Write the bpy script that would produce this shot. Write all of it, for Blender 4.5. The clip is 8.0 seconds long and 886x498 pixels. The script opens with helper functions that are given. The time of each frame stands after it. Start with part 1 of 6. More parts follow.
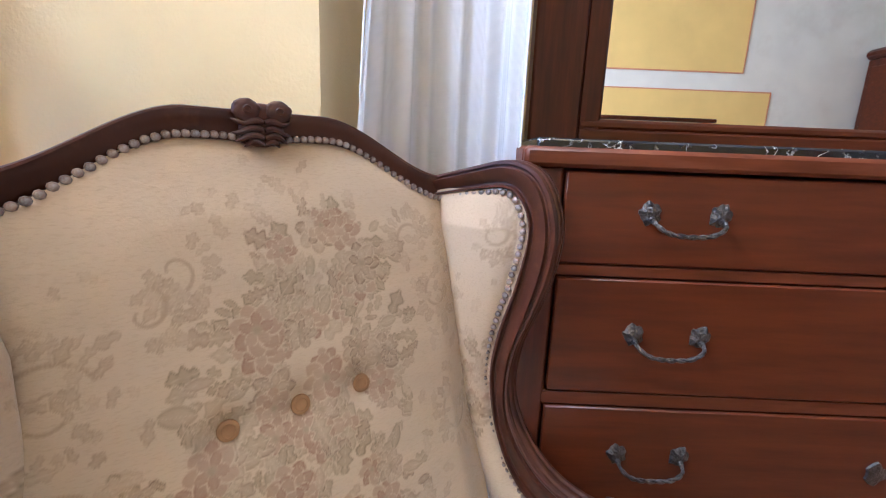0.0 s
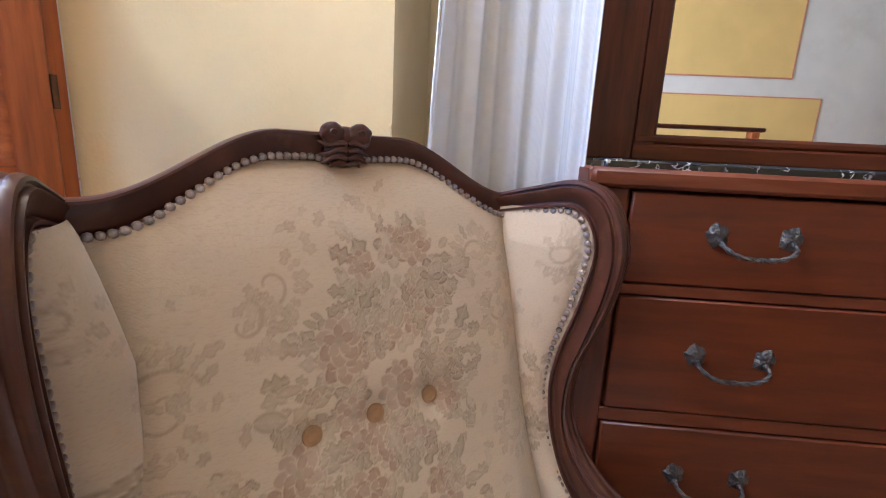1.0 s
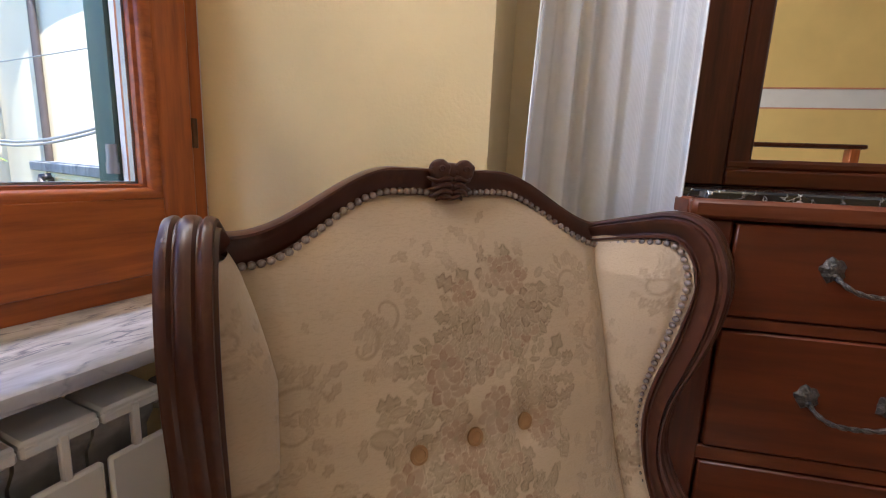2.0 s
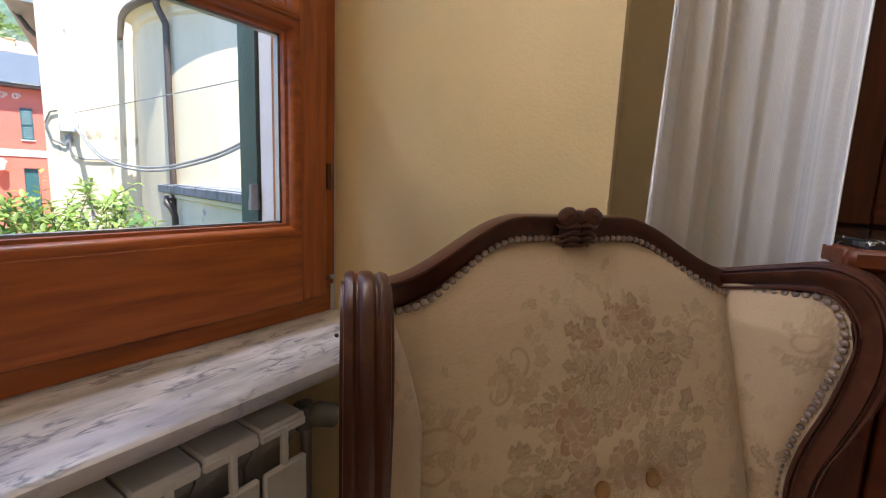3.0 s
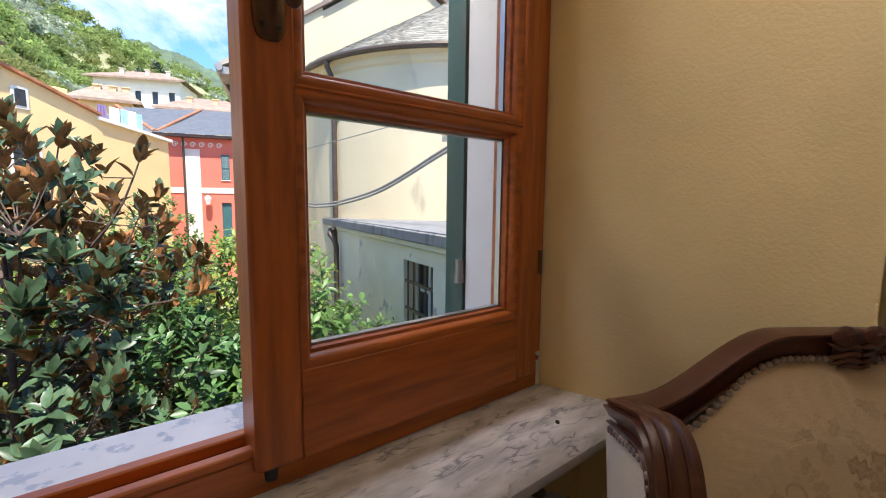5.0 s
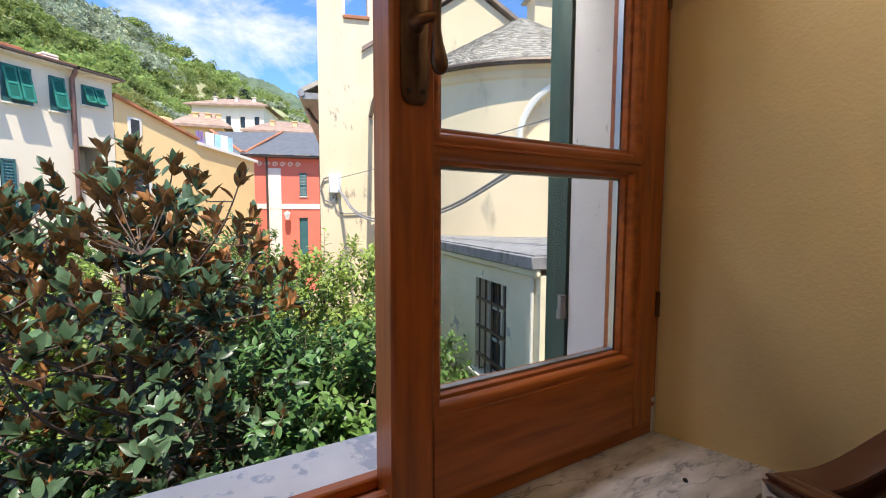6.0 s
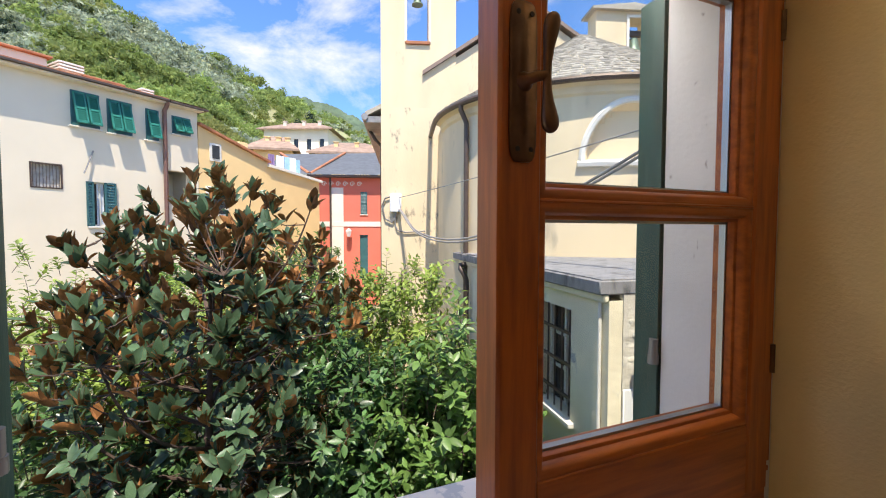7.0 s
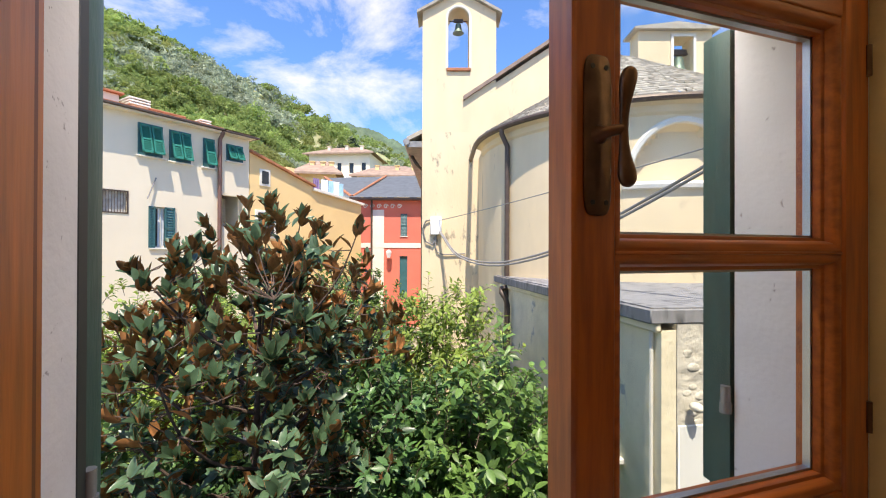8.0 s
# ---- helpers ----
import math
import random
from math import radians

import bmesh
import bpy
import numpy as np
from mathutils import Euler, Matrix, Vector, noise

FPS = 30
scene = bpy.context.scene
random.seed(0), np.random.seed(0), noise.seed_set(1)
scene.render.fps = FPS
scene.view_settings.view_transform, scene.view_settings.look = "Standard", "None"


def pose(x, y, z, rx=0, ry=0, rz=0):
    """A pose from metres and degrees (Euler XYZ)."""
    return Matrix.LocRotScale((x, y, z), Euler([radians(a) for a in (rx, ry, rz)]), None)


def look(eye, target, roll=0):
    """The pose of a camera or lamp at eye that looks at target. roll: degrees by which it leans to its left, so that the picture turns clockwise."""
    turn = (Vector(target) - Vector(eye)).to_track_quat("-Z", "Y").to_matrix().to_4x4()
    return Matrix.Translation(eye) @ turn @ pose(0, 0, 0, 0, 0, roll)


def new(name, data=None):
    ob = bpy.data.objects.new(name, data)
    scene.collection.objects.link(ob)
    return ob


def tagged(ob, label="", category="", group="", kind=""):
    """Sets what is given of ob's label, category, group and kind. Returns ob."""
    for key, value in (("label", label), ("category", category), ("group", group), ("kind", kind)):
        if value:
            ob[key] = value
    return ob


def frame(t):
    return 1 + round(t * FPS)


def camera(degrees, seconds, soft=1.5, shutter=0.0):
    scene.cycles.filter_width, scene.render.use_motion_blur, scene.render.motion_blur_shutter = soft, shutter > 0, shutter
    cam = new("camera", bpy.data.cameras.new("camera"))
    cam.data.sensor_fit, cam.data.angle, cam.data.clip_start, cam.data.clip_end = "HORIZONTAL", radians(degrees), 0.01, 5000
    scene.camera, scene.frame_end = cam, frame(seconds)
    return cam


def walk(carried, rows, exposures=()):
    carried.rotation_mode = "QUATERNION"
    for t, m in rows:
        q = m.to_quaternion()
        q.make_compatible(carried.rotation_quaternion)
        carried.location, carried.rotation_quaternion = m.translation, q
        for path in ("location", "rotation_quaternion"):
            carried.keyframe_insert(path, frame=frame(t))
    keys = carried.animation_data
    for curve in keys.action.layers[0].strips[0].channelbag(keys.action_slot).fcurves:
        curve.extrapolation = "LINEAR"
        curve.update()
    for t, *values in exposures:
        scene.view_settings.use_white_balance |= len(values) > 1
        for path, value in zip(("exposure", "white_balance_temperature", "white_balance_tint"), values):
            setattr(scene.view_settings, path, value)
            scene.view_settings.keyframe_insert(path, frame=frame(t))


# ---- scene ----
cam = camera(90.7, 8.0, soft=1.1)
PATH = [
    (0, (0.267, 0.112, 1.095), (-0.182, 2.013, 0.668), 2.3),
    (0.5, (0.237, 0.097, 1.107), (-0.261, 1.986, 0.68), 2.7),
    (1, (0.206, 0.078, 1.12), (-0.358, 1.949, 0.696), 2.9),
    (2.5, (0.117, 0.003, 1.159), (-0.84, 1.729, 0.836), 2.3),
    (3, (0.081, -0.025, 1.184), (-1.023, 1.617, 0.891), 2.3),
    (3.5, (0.059, -0.058, 1.222), (-1.184, 1.484, 0.941), 1.7),
    (4.5, (-0.004, -0.139, 1.289), (-1.439, 1.234, 1.051), 0.9),
    (5, (-0.036, -0.178, 1.325), (-1.57, 1.087, 1.111), 0.6),
    (6.5, (-0.122, -0.296, 1.414), (-1.896, 0.619, 1.289), 0.1),
    (7, (-0.141, -0.32, 1.444), (-1.969, 0.489, 1.358), 0.1),
    (7.5, (-0.153, -0.344, 1.463), (-2.018, 0.379, 1.423), 0.1),
    (8, (-0.16, -0.364, 1.49), (-2.052, 0.283, 1.498), 0.2),
]
EXPOSURES = [(0, 3.82, 4650, 10), (1, 3.55, 4750, 12), (2.5, 2.60, 5650, 12), (3.5, 2.25, 5850, 11), (4.5, 1.98, 6150, 11), (5.5, 1.75, 6400, 11), (6.5, 1.52, 6550, 11), (8, 1.55, 6800, 12)]
walk(cam, [(t, look(eye, target, roll)) for t, eye, target, roll in PATH], EXPOSURES)

# ---- daylight ----
SUN_TO = Vector((1.0, -0.28, 2.18)).normalized()
sun = new("sun", bpy.data.lights.new("sun", "SUN"))
sun.data.energy, sun.data.angle, sun.data.color = 2.7, radians(0.5), (1.0, 0.92, 0.80)
sun.matrix_world = look((0, 0, 30), Vector((0, 0, 30)) - SUN_TO)

# added area lamps for sky light: an assumed fanlight and an unseen second window
for size, watts, eye, target in (((1.2, 0.8), 10.5, (-0.92, 0.0, 2.52), (0.2, 0.05, 1.9)), ((1.2, 1.9), 1.9, (-0.66, -1.75, 1.7), (0.6, -1.15, 1.55))):
    glow = new("window_daylight", bpy.data.lights.new("window_daylight", "AREA"))
    glow.data.shape, glow.data.size, glow.data.size_y = "RECTANGLE", *size
    glow.data.energy, glow.data.color = watts, (1.0, 0.94, 0.88)
    glow.matrix_world = look(eye, target)

world = bpy.data.worlds.new("world")
scene.world = world
world.use_nodes = True
wn, wl = world.node_tree.nodes, world.node_tree.links
wn.clear()
sky = wn.new("ShaderNodeTexSky")
sky.sky_type, sky.sun_disc = "NISHITA", False
sky.sun_elevation, sky.sun_rotation = math.asin(SUN_TO.z), math.atan2(SUN_TO.x, SUN_TO.y)
sky.air_density, sky.dust_density, sky.ozone_density = 1.0, 0.4, 2.5
tc = wn.new("ShaderNodeTexCoord")
mp = wn.new("ShaderNodeMapping")
mp.inputs["Scale"].default_value = (1.6, 2.2, 4.5)
mp.inputs["Location"].default_value = (1.15, 0.55, 0.9)
nz = wn.new("ShaderNodeTexNoise")
nz.inputs["Scale"].default_value, nz.inputs["Detail"].default_value, nz.inputs["Roughness"].default_value = 1.7, 9, 0.62
nz.inputs["Distortion"].default_value = 0.25
rp = wn.new("ShaderNodeValToRGB")
rp.color_ramp.elements[0].position, rp.color_ramp.elements[1].position = 0.50, 0.76
bg, cloud, mx, out = wn.new("ShaderNodeBackground"), wn.new("ShaderNodeBackground"), wn.new("ShaderNodeMixShader"), wn.new("ShaderNodeOutputWorld")
tint = wn.new("ShaderNodeMix")
tint.data_type, tint.blend_type = "RGBA", "MULTIPLY"
tint.inputs["Factor"].default_value = 1.0
tint.inputs["B"].default_value = (0.48, 0.67, 0.92, 1)
bg.inputs["Strength"].default_value = 0.112
cloud.inputs["Color"].default_value, cloud.inputs["Strength"].default_value = (1.0, 0.97, 0.96, 1), 0.45
wl.new(tc.outputs["Generated"], mp.inputs["Vector"])
wl.new(mp.outputs["Vector"], nz.inputs["Vector"])
wl.new(nz.outputs["Fac"], rp.inputs["Fac"])
wl.new(sky.outputs["Color"], tint.inputs["A"])
wl.new(tint.outputs["Result"], bg.inputs["Color"])
wl.new(rp.outputs["Color"], mx.inputs["Fac"])
wl.new(bg.outputs[0], mx.inputs[1])
wl.new(cloud.outputs[0], mx.inputs[2])
wl.new(mx.outputs[0], out.inputs["Surface"])


# ---- materials ----
def mat(name, color, rough=0.6, metal=0.0, vary=0.12, scale=6.0, bump=0.0, bump_scale=60.0, stretch=(1, 1, 1), second=None,
        second_at=(0.45, 0.65), second_scale=None, spec=0.5, island=0.0, instance=0.0, coat=0.0, detail=6, thin=0.0, depth=0.004):
    """A surface with a slow tone change, a second colour in blotches or streaks, and fine relief."""
    m = bpy.data.materials.new(name)
    m.use_nodes = True
    n, l = m.node_tree.nodes, m.node_tree.links
    b = n["Principled BSDF"]
    b.inputs["Roughness"].default_value, b.inputs["Metallic"].default_value = rough, metal
    b.inputs["Specular IOR Level"].default_value, b.inputs["Coat Weight"].default_value = spec, coat
    b.inputs["Coat Roughness"].default_value = 0.15
    c = n.new("ShaderNodeTexCoord")
    k = n.new("ShaderNodeMapping")
    k.inputs["Scale"].default_value = stretch
    l.new(c.outputs["Object"], k.inputs["Vector"])
    t = n.new("ShaderNodeTexNoise")
    t.inputs["Scale"].default_value, t.inputs["Detail"].default_value = scale, detail
    l.new(k.outputs["Vector"], t.inputs["Vector"])
    hsv = n.new("ShaderNodeHueSaturation")
    hsv.inputs["Color"].default_value = (*color, 1)
    span = n.new("ShaderNodeMapRange")
    span.inputs["From Min"].default_value, span.inputs["From Max"].default_value = 0.3, 0.7
    span.inputs["To Min"].default_value, span.inputs["To Max"].default_value = 1 - vary, 1 + vary
    l.new(t.outputs["Fac"], span.inputs["Value"])
    value = span.outputs["Result"]
    if island or instance:
        g = n.new("ShaderNodeNewGeometry") if island else n.new("ShaderNodeObjectInfo")
        sp = n.new("ShaderNodeMapRange")
        a = island or instance
        sp.inputs["To Min"].default_value, sp.inputs["To Max"].default_value = 1 - a, 1 + a
        l.new(g.outputs["Random Per Island"] if island else g.outputs["Random"], sp.inputs["Value"])
        mu = n.new("ShaderNodeMath")
        mu.operation = "MULTIPLY"
        l.new(value, mu.inputs[0])
        l.new(sp.outputs["Result"], mu.inputs[1])
        value = mu.outputs[0]
    l.new(value, hsv.inputs["Value"])
    col = hsv.outputs["Color"]
    if second:
        t2 = n.new("ShaderNodeTexNoise")
        t2.inputs["Scale"].default_value, t2.inputs["Detail"].default_value = second_scale or scale * 0.6, 8
        t2.inputs["Roughness"].default_value = 0.62
        l.new(k.outputs["Vector"], t2.inputs["Vector"])
        r2 = n.new("ShaderNodeMapRange")
        r2.inputs["From Min"].default_value, r2.inputs["From Max"].default_value = second_at
        l.new(t2.outputs["Fac"], r2.inputs["Value"])
        x = n.new("ShaderNodeMix")
        x.data_type = "RGBA"
        x.inputs["B"].default_value = (*second, 1)
        l.new(r2.outputs["Result"], x.inputs["Factor"])
        l.new(col, x.inputs["A"])
        col = x.outputs["Result"]
    l.new(col, b.inputs["Base Color"])
    if thin:
        tl, ms = n.new("ShaderNodeBsdfTranslucent"), n.new("ShaderNodeMixShader")
        ms.inputs[0].default_value = thin
        l.new(col, tl.inputs["Color"])
        l.new(b.outputs[0], ms.inputs[1])
        l.new(tl.outputs[0], ms.inputs[2])
        l.new(ms.outputs[0], n["Material Output"].inputs["Surface"])
    if bump:
        t3 = n.new("ShaderNodeTexNoise")
        t3.inputs["Scale"].default_value, t3.inputs["Detail"].default_value = bump_scale, 5
        l.new(k.outputs["Vector"], t3.inputs["Vector"])
        q = n.new("ShaderNodeBump")
        q.inputs["Strength"].default_value, q.inputs["Distance"].default_value = bump, depth
        l.new(t3.outputs["Fac"], q.inputs["Height"])
        l.new(q.outputs["Normal"], b.inputs["Normal"])
    return m


def veined(name, base, vein, scale, width, rough=0.2, stretch=(1, 1, 1), cloudy=0.1):
    """Polished marble: thin veins along the zero line of a warped noise."""
    m = mat(name, base, rough, vary=cloudy, scale=scale * 0.7, stretch=stretch)
    n, l = m.node_tree.nodes, m.node_tree.links
    b = n["Principled BSDF"]
    col = b.inputs["Base Color"].links[0].from_socket
    k = [q for q in n if q.type == "MAPPING"][0]
    t = n.new("ShaderNodeTexNoise")
    t.inputs["Scale"].default_value, t.inputs["Detail"].default_value, t.inputs["Distortion"].default_value = scale, 9, 0.35
    l.new(k.outputs["Vector"], t.inputs["Vector"])
    s = n.new("ShaderNodeMath")
    s.operation = "SUBTRACT"
    s.inputs[1].default_value = 0.5
    a = n.new("ShaderNodeMath")
    a.operation = "ABSOLUTE"
    r = n.new("ShaderNodeMapRange")
    r.inputs["From Min"].default_value, r.inputs["From Max"].default_value = 0.0, width
    r.inputs["To Min"].default_value, r.inputs["To Max"].default_value = 1.0, 0.0
    t2 = n.new("ShaderNodeTexNoise")
    t2.inputs["Scale"].default_value = scale * 0.8
    l.new(k.outputs["Vector"], t2.inputs["Vector"])
    r2 = n.new("ShaderNodeMapRange")
    r2.inputs["From Min"].default_value, r2.inputs["From Max"].default_value = 0.45, 0.62
    l.new(t2.outputs["Fac"], r2.inputs["Value"])
    mu = n.new("ShaderNodeMath")
    mu.operation = "MULTIPLY"
    x = n.new("ShaderNodeMix")
    x.data_type = "RGBA"
    x.inputs["B"].default_value = (*vein, 1)
    l.new(t.outputs["Fac"], s.inputs[0])
    l.new(s.outputs[0], a.inputs[0])
    l.new(a.outputs[0], r.inputs["Value"])
    l.new(r.outputs["Result"], mu.inputs[0])
    l.new(r2.outputs["Result"], mu.inputs[1])
    l.new(mu.outputs[0], x.inputs["Factor"])
    l.new(col, x.inputs["A"])
    l.new(x.outputs["Result"], b.inputs["Base Color"])
    return m


def woven(name):
    """Faded tapestry: the woven design comes from the mesh's own colour layer, the thread relief from fine waves."""
    m = mat(name, (0.54, 0.415, 0.28), 0.85, vary=0.07, scale=9, spec=0.25, second=(0.40, 0.30, 0.19), second_at=(0.50, 0.95), second_scale=240, stretch=(0.45, 1, 1.6))
    n, l = m.node_tree.nodes, m.node_tree.links
    b = n["Principled BSDF"]
    col = b.inputs["Base Color"].links[0].from_socket
    at = n.new("ShaderNodeAttribute")
    at.attribute_name = "weave"
    sep = n.new("ShaderNodeSeparateColor")
    l.new(at.outputs["Color"], sep.inputs["Color"])
    for ch, tone in (("Red", (0.155, 0.090, 0.045)), ("Green", (0.16, 0.115, 0.055)), ("Blue", (0.24, 0.115, 0.065))):
        x = n.new("ShaderNodeMix")
        x.data_type = "RGBA"
        x.inputs["B"].default_value = (*tone, 1)
        l.new(sep.outputs[ch], x.inputs["Factor"])
        l.new(col, x.inputs["A"])
        col = x.outputs["Result"]
    l.new(col, b.inputs["Base Color"])
    c = [q for q in n if q.type == "MAPPING"][0]
    w = n.new("ShaderNodeTexWave")
    w.bands_direction = "Z"
    w.inputs["Scale"].default_value, w.inputs["Distortion"].default_value = 330, 4.0
    w.inputs["Detail Scale"].default_value = 3
    l.new(c.outputs["Vector"], w.inputs["Vector"])
    q = n.new("ShaderNodeBump")
    q.inputs["Strength"].default_value, q.inputs["Distance"].default_value = 0.35, 0.001
    l.new(w.outputs["Fac"], q.inputs["Height"])
    q2 = n.new("ShaderNodeBump")
    q2.inputs["Strength"].default_value, q2.inputs["Distance"].default_value = 0.5, 0.002
    l.new(sep.outputs["Red"], q2.inputs["Height"])
    l.new(q.outputs["Normal"], q2.inputs["Normal"])
    l.new(q2.outputs["Normal"], b.inputs["Normal"])
    b.inputs["Sheen Weight"].default_value = 0.4
    b.inputs["Sheen Roughness"].default_value = 0.4
    return m


def sheer(name):
    """White net: part open, part light-scattering thread."""
    m = bpy.data.materials.new(name)
    m.use_nodes = True
    n, l = m.node_tree.nodes, m.node_tree.links
    n.clear()
    o = n.new("ShaderNodeOutputMaterial")
    tr, di, tl = n.new("ShaderNodeBsdfTransparent"), n.new("ShaderNodeBsdfDiffuse"), n.new("ShaderNodeBsdfTranslucent")
    di.inputs["Color"].default_value = tl.inputs["Color"].default_value = (0.87, 0.88, 0.92, 1)
    a, b = n.new("ShaderNodeMixShader"), n.new("ShaderNodeMixShader")
    a.inputs[0].default_value = 0.5
    l.new(di.outputs[0], a.inputs[1])
    l.new(tl.outputs[0], a.inputs[2])
    c = n.new("ShaderNodeTexCoord")
    k = n.new("ShaderNodeMapping")
    k.inputs["Rotation"].default_value = (0, 0, radians(-20))
    w1, w2 = n.new("ShaderNodeTexWave"), n.new("ShaderNodeTexWave")
    w1.bands_direction, w2.bands_direction = "X", "Z"
    mxx = n.new("ShaderNodeMath")
    mxx.operation = "MAXIMUM"
    for w in (w1, w2):
        w.inputs["Scale"].default_value = 170
        l.new(k.outputs["Vector"], w.inputs["Vector"])
    l.new(c.outputs["Object"], k.inputs["Vector"])
    l.new(w1.outputs["Fac"], mxx.inputs[0])
    l.new(w2.outputs["Fac"], mxx.inputs[1])
    r = n.new("ShaderNodeMapRange")
    r.inputs["To Min"].default_value, r.inputs["To Max"].default_value = 0.72, 0.95
    l.new(mxx.outputs[0], r.inputs["Value"])
    l.new(r.outputs["Result"], b.inputs[0])
    l.new(tr.outputs[0], b.inputs[1])
    l.new(a.outputs[0], b.inputs[2])
    l.new(b.outputs[0], o.inputs["Surface"])
    return m


def pane_glass(name):
    m = bpy.data.materials.new(name)
    m.use_nodes = True
    n, l = m.node_tree.nodes, m.node_tree.links
    n.clear()
    o, tr, gl, mi = (n.new("ShaderNode" + k) for k in ("OutputMaterial", "BsdfTransparent", "BsdfGlossy", "MixShader"))
    gl.inputs["Roughness"].default_value = 0.01
    mi.inputs[0].default_value = 0.03
    tr.inputs["Color"].default_value = (0.94, 0.96, 0.95, 1)
    l.new(tr.outputs[0], mi.inputs[1])
    l.new(gl.outputs[0], mi.inputs[2])
    l.new(mi.outputs[0], o.inputs["Surface"])
    return m


YELLOW = mat("yellow plaster", (0.75, 0.60, 0.33), 0.85, vary=0.06, scale=5, bump=0.30, bump_scale=150, second=(0.68, 0.52, 0.27), second_at=(0.5, 0.75), second_scale=2.5)
WHITE = mat("white plaster", (0.78, 0.77, 0.73), 0.85, vary=0.05, scale=4, bump=0.3, bump_scale=120, second=(0.66, 0.63, 0.58), second_at=(0.55, 0.8))
REVEAL = mat("worn outdoor plaster", (0.72, 0.68, 0.66), 0.9, vary=0.07, scale=7, bump=0.35, bump_scale=70, second=(0.36, 0.32, 0.30), second_at=(0.655, 0.70), second_scale=55)
CEIL = mat("ceiling paint", (0.8, 0.79, 0.75), 0.9, vary=0.03)
FLOORM = mat("floor tile", (0.42, 0.24, 0.14), 0.4, vary=0.15, scale=8)
PANEL = mat("painted panel", (0.80, 0.58, 0.20), 0.85, vary=0.06, scale=3, bump=0.2, bump_scale=60)
LINE = mat("painted red line", (0.60, 0.25, 0.14), 0.85, vary=0.05)
PINE = mat("stained larch", (0.45, 0.120, 0.020), 0.36, vary=0.10, scale=10, stretch=(6, 0.5, 6), second=(0.22, 0.055, 0.013), second_at=(0.42, 0.75), second_scale=9, bump=0.05, bump_scale=30, coat=0.06)
PINEV = mat("stained larch upright", (0.45, 0.120, 0.020), 0.36, vary=0.10, scale=10, stretch=(6, 6, 0.5), second=(0.22, 0.055, 0.013), second_at=(0.42, 0.75), second_scale=9, bump=0.05, bump_scale=30, coat=0.06)
MAHOG = mat("red mahogany", (0.105, 0.025, 0.0075), 0.30, vary=0.16, scale=7, stretch=(0.7, 5, 7), second=(0.052, 0.012, 0.0045), second_at=(0.40, 0.80), second_scale=5, bump=0.06, bump_scale=40, spec=0.28)
MAHOGV = mat("dark mahogany", (0.088, 0.021, 0.008), 0.36, vary=0.2, scale=9, stretch=(8, 7, 0.5), second=(0.042, 0.010, 0.005), second_at=(0.40, 0.70), second_scale=7, bump=0.05, bump_scale=40, spec=0.28)
MAHOGE = mat("worn mahogany edge", (0.105, 0.026, 0.008), 0.42, vary=0.2, scale=12, stretch=(0.8, 5, 6), second=(0.15, 0.045, 0.018), second_at=(0.5, 0.75), spec=0.25)
WALNUT = mat("polished walnut", (0.058, 0.0185, 0.010), 0.33, vary=0.22, scale=16, second=(0.115, 0.045, 0.021), second_at=(0.56, 0.80), second_scale=22, bump=0.08, bump_scale=50, spec=0.42)
MARBLE = veined("white grey marble", (0.57, 0.565, 0.61), (0.24, 0.245, 0.31), 19, 0.055, 0.16, (2.6, 0.8, 1.0), 0.26)
BLACKM = veined("black white-veined marble", (0.012, 0.012, 0.014), (0.75, 0.72, 0.66), 30, 0.014, 0.1, (1, 1, 1), 0.3)
ENAMEL = mat("radiator enamel", (0.72, 0.71, 0.68), 0.35, vary=0.03, scale=9)
COREGREY = mat("mottled grey radiator inside", (0.42, 0.41, 0.39), 0.6, vary=0.25, scale=25, second=(0.12, 0.115, 0.11), second_at=(0.5, 0.7))
VALVE = mat("grey valve plastic", (0.15, 0.155, 0.145), 0.5, vary=0.2, scale=40)
FABRIC = woven("faded floral tapestry")
LINEN = mat("plain backing cloth", (0.62, 0.55, 0.44), 0.9, vary=0.06, scale=12, bump=0.4, bump_scale=400, stretch=(1, 1, 2))
NAIL = mat("oxidised brass nail", (0.20, 0.135, 0.105), 0.45, 0.45, vary=0.25, scale=40, instance=0.45, second=(0.36, 0.37, 0.37), second_at=(0.50, 0.72), second_scale=60)
BUTTON = mat("covered button", (0.30, 0.165, 0.065), 0.8, vary=0.2, scale=60)
IRON = mat("cast pewter", (0.105, 0.095, 0.088), 0.36, 0.8, vary=0.4, scale=90, bump=1.0, bump_scale=210)
BRONZE = mat("burnished bronze", (0.13, 0.072, 0.042), 0.30, 0.75, vary=0.3, scale=30, bump=0.1, bump_scale=90)
STEEL = mat("zinc spacer", (0.42, 0.42, 0.42), 0.35, 0.9, vary=0.1)
RUBBER = mat("black rubber", (0.02, 0.02, 0.02), 0.6)
NET = sheer("white net curtain")
GLASS = pane_glass("window glass")
MIRROR = mat("mirror silver", (0.9, 0.9, 0.88), 0.015, 1.0, vary=0.0)
GREEN = mat("green shutter paint", (0.030, 0.075, 0.062), 0.5, vary=0.2, scale=12, stretch=(3, 3, 0.6), bump=0.3, bump_scale=40, second=(0.10, 0.13, 0.11), second_at=(0.66, 0.74), second_scale=30)
SHUTTER = mat("bottle green louvre paint", (0.022, 0.19, 0.14), 0.5, vary=0.15, scale=5)
SHUTDARK = mat("faded blue green paint", (0.04, 0.13, 0.14), 0.5, vary=0.15, scale=5)
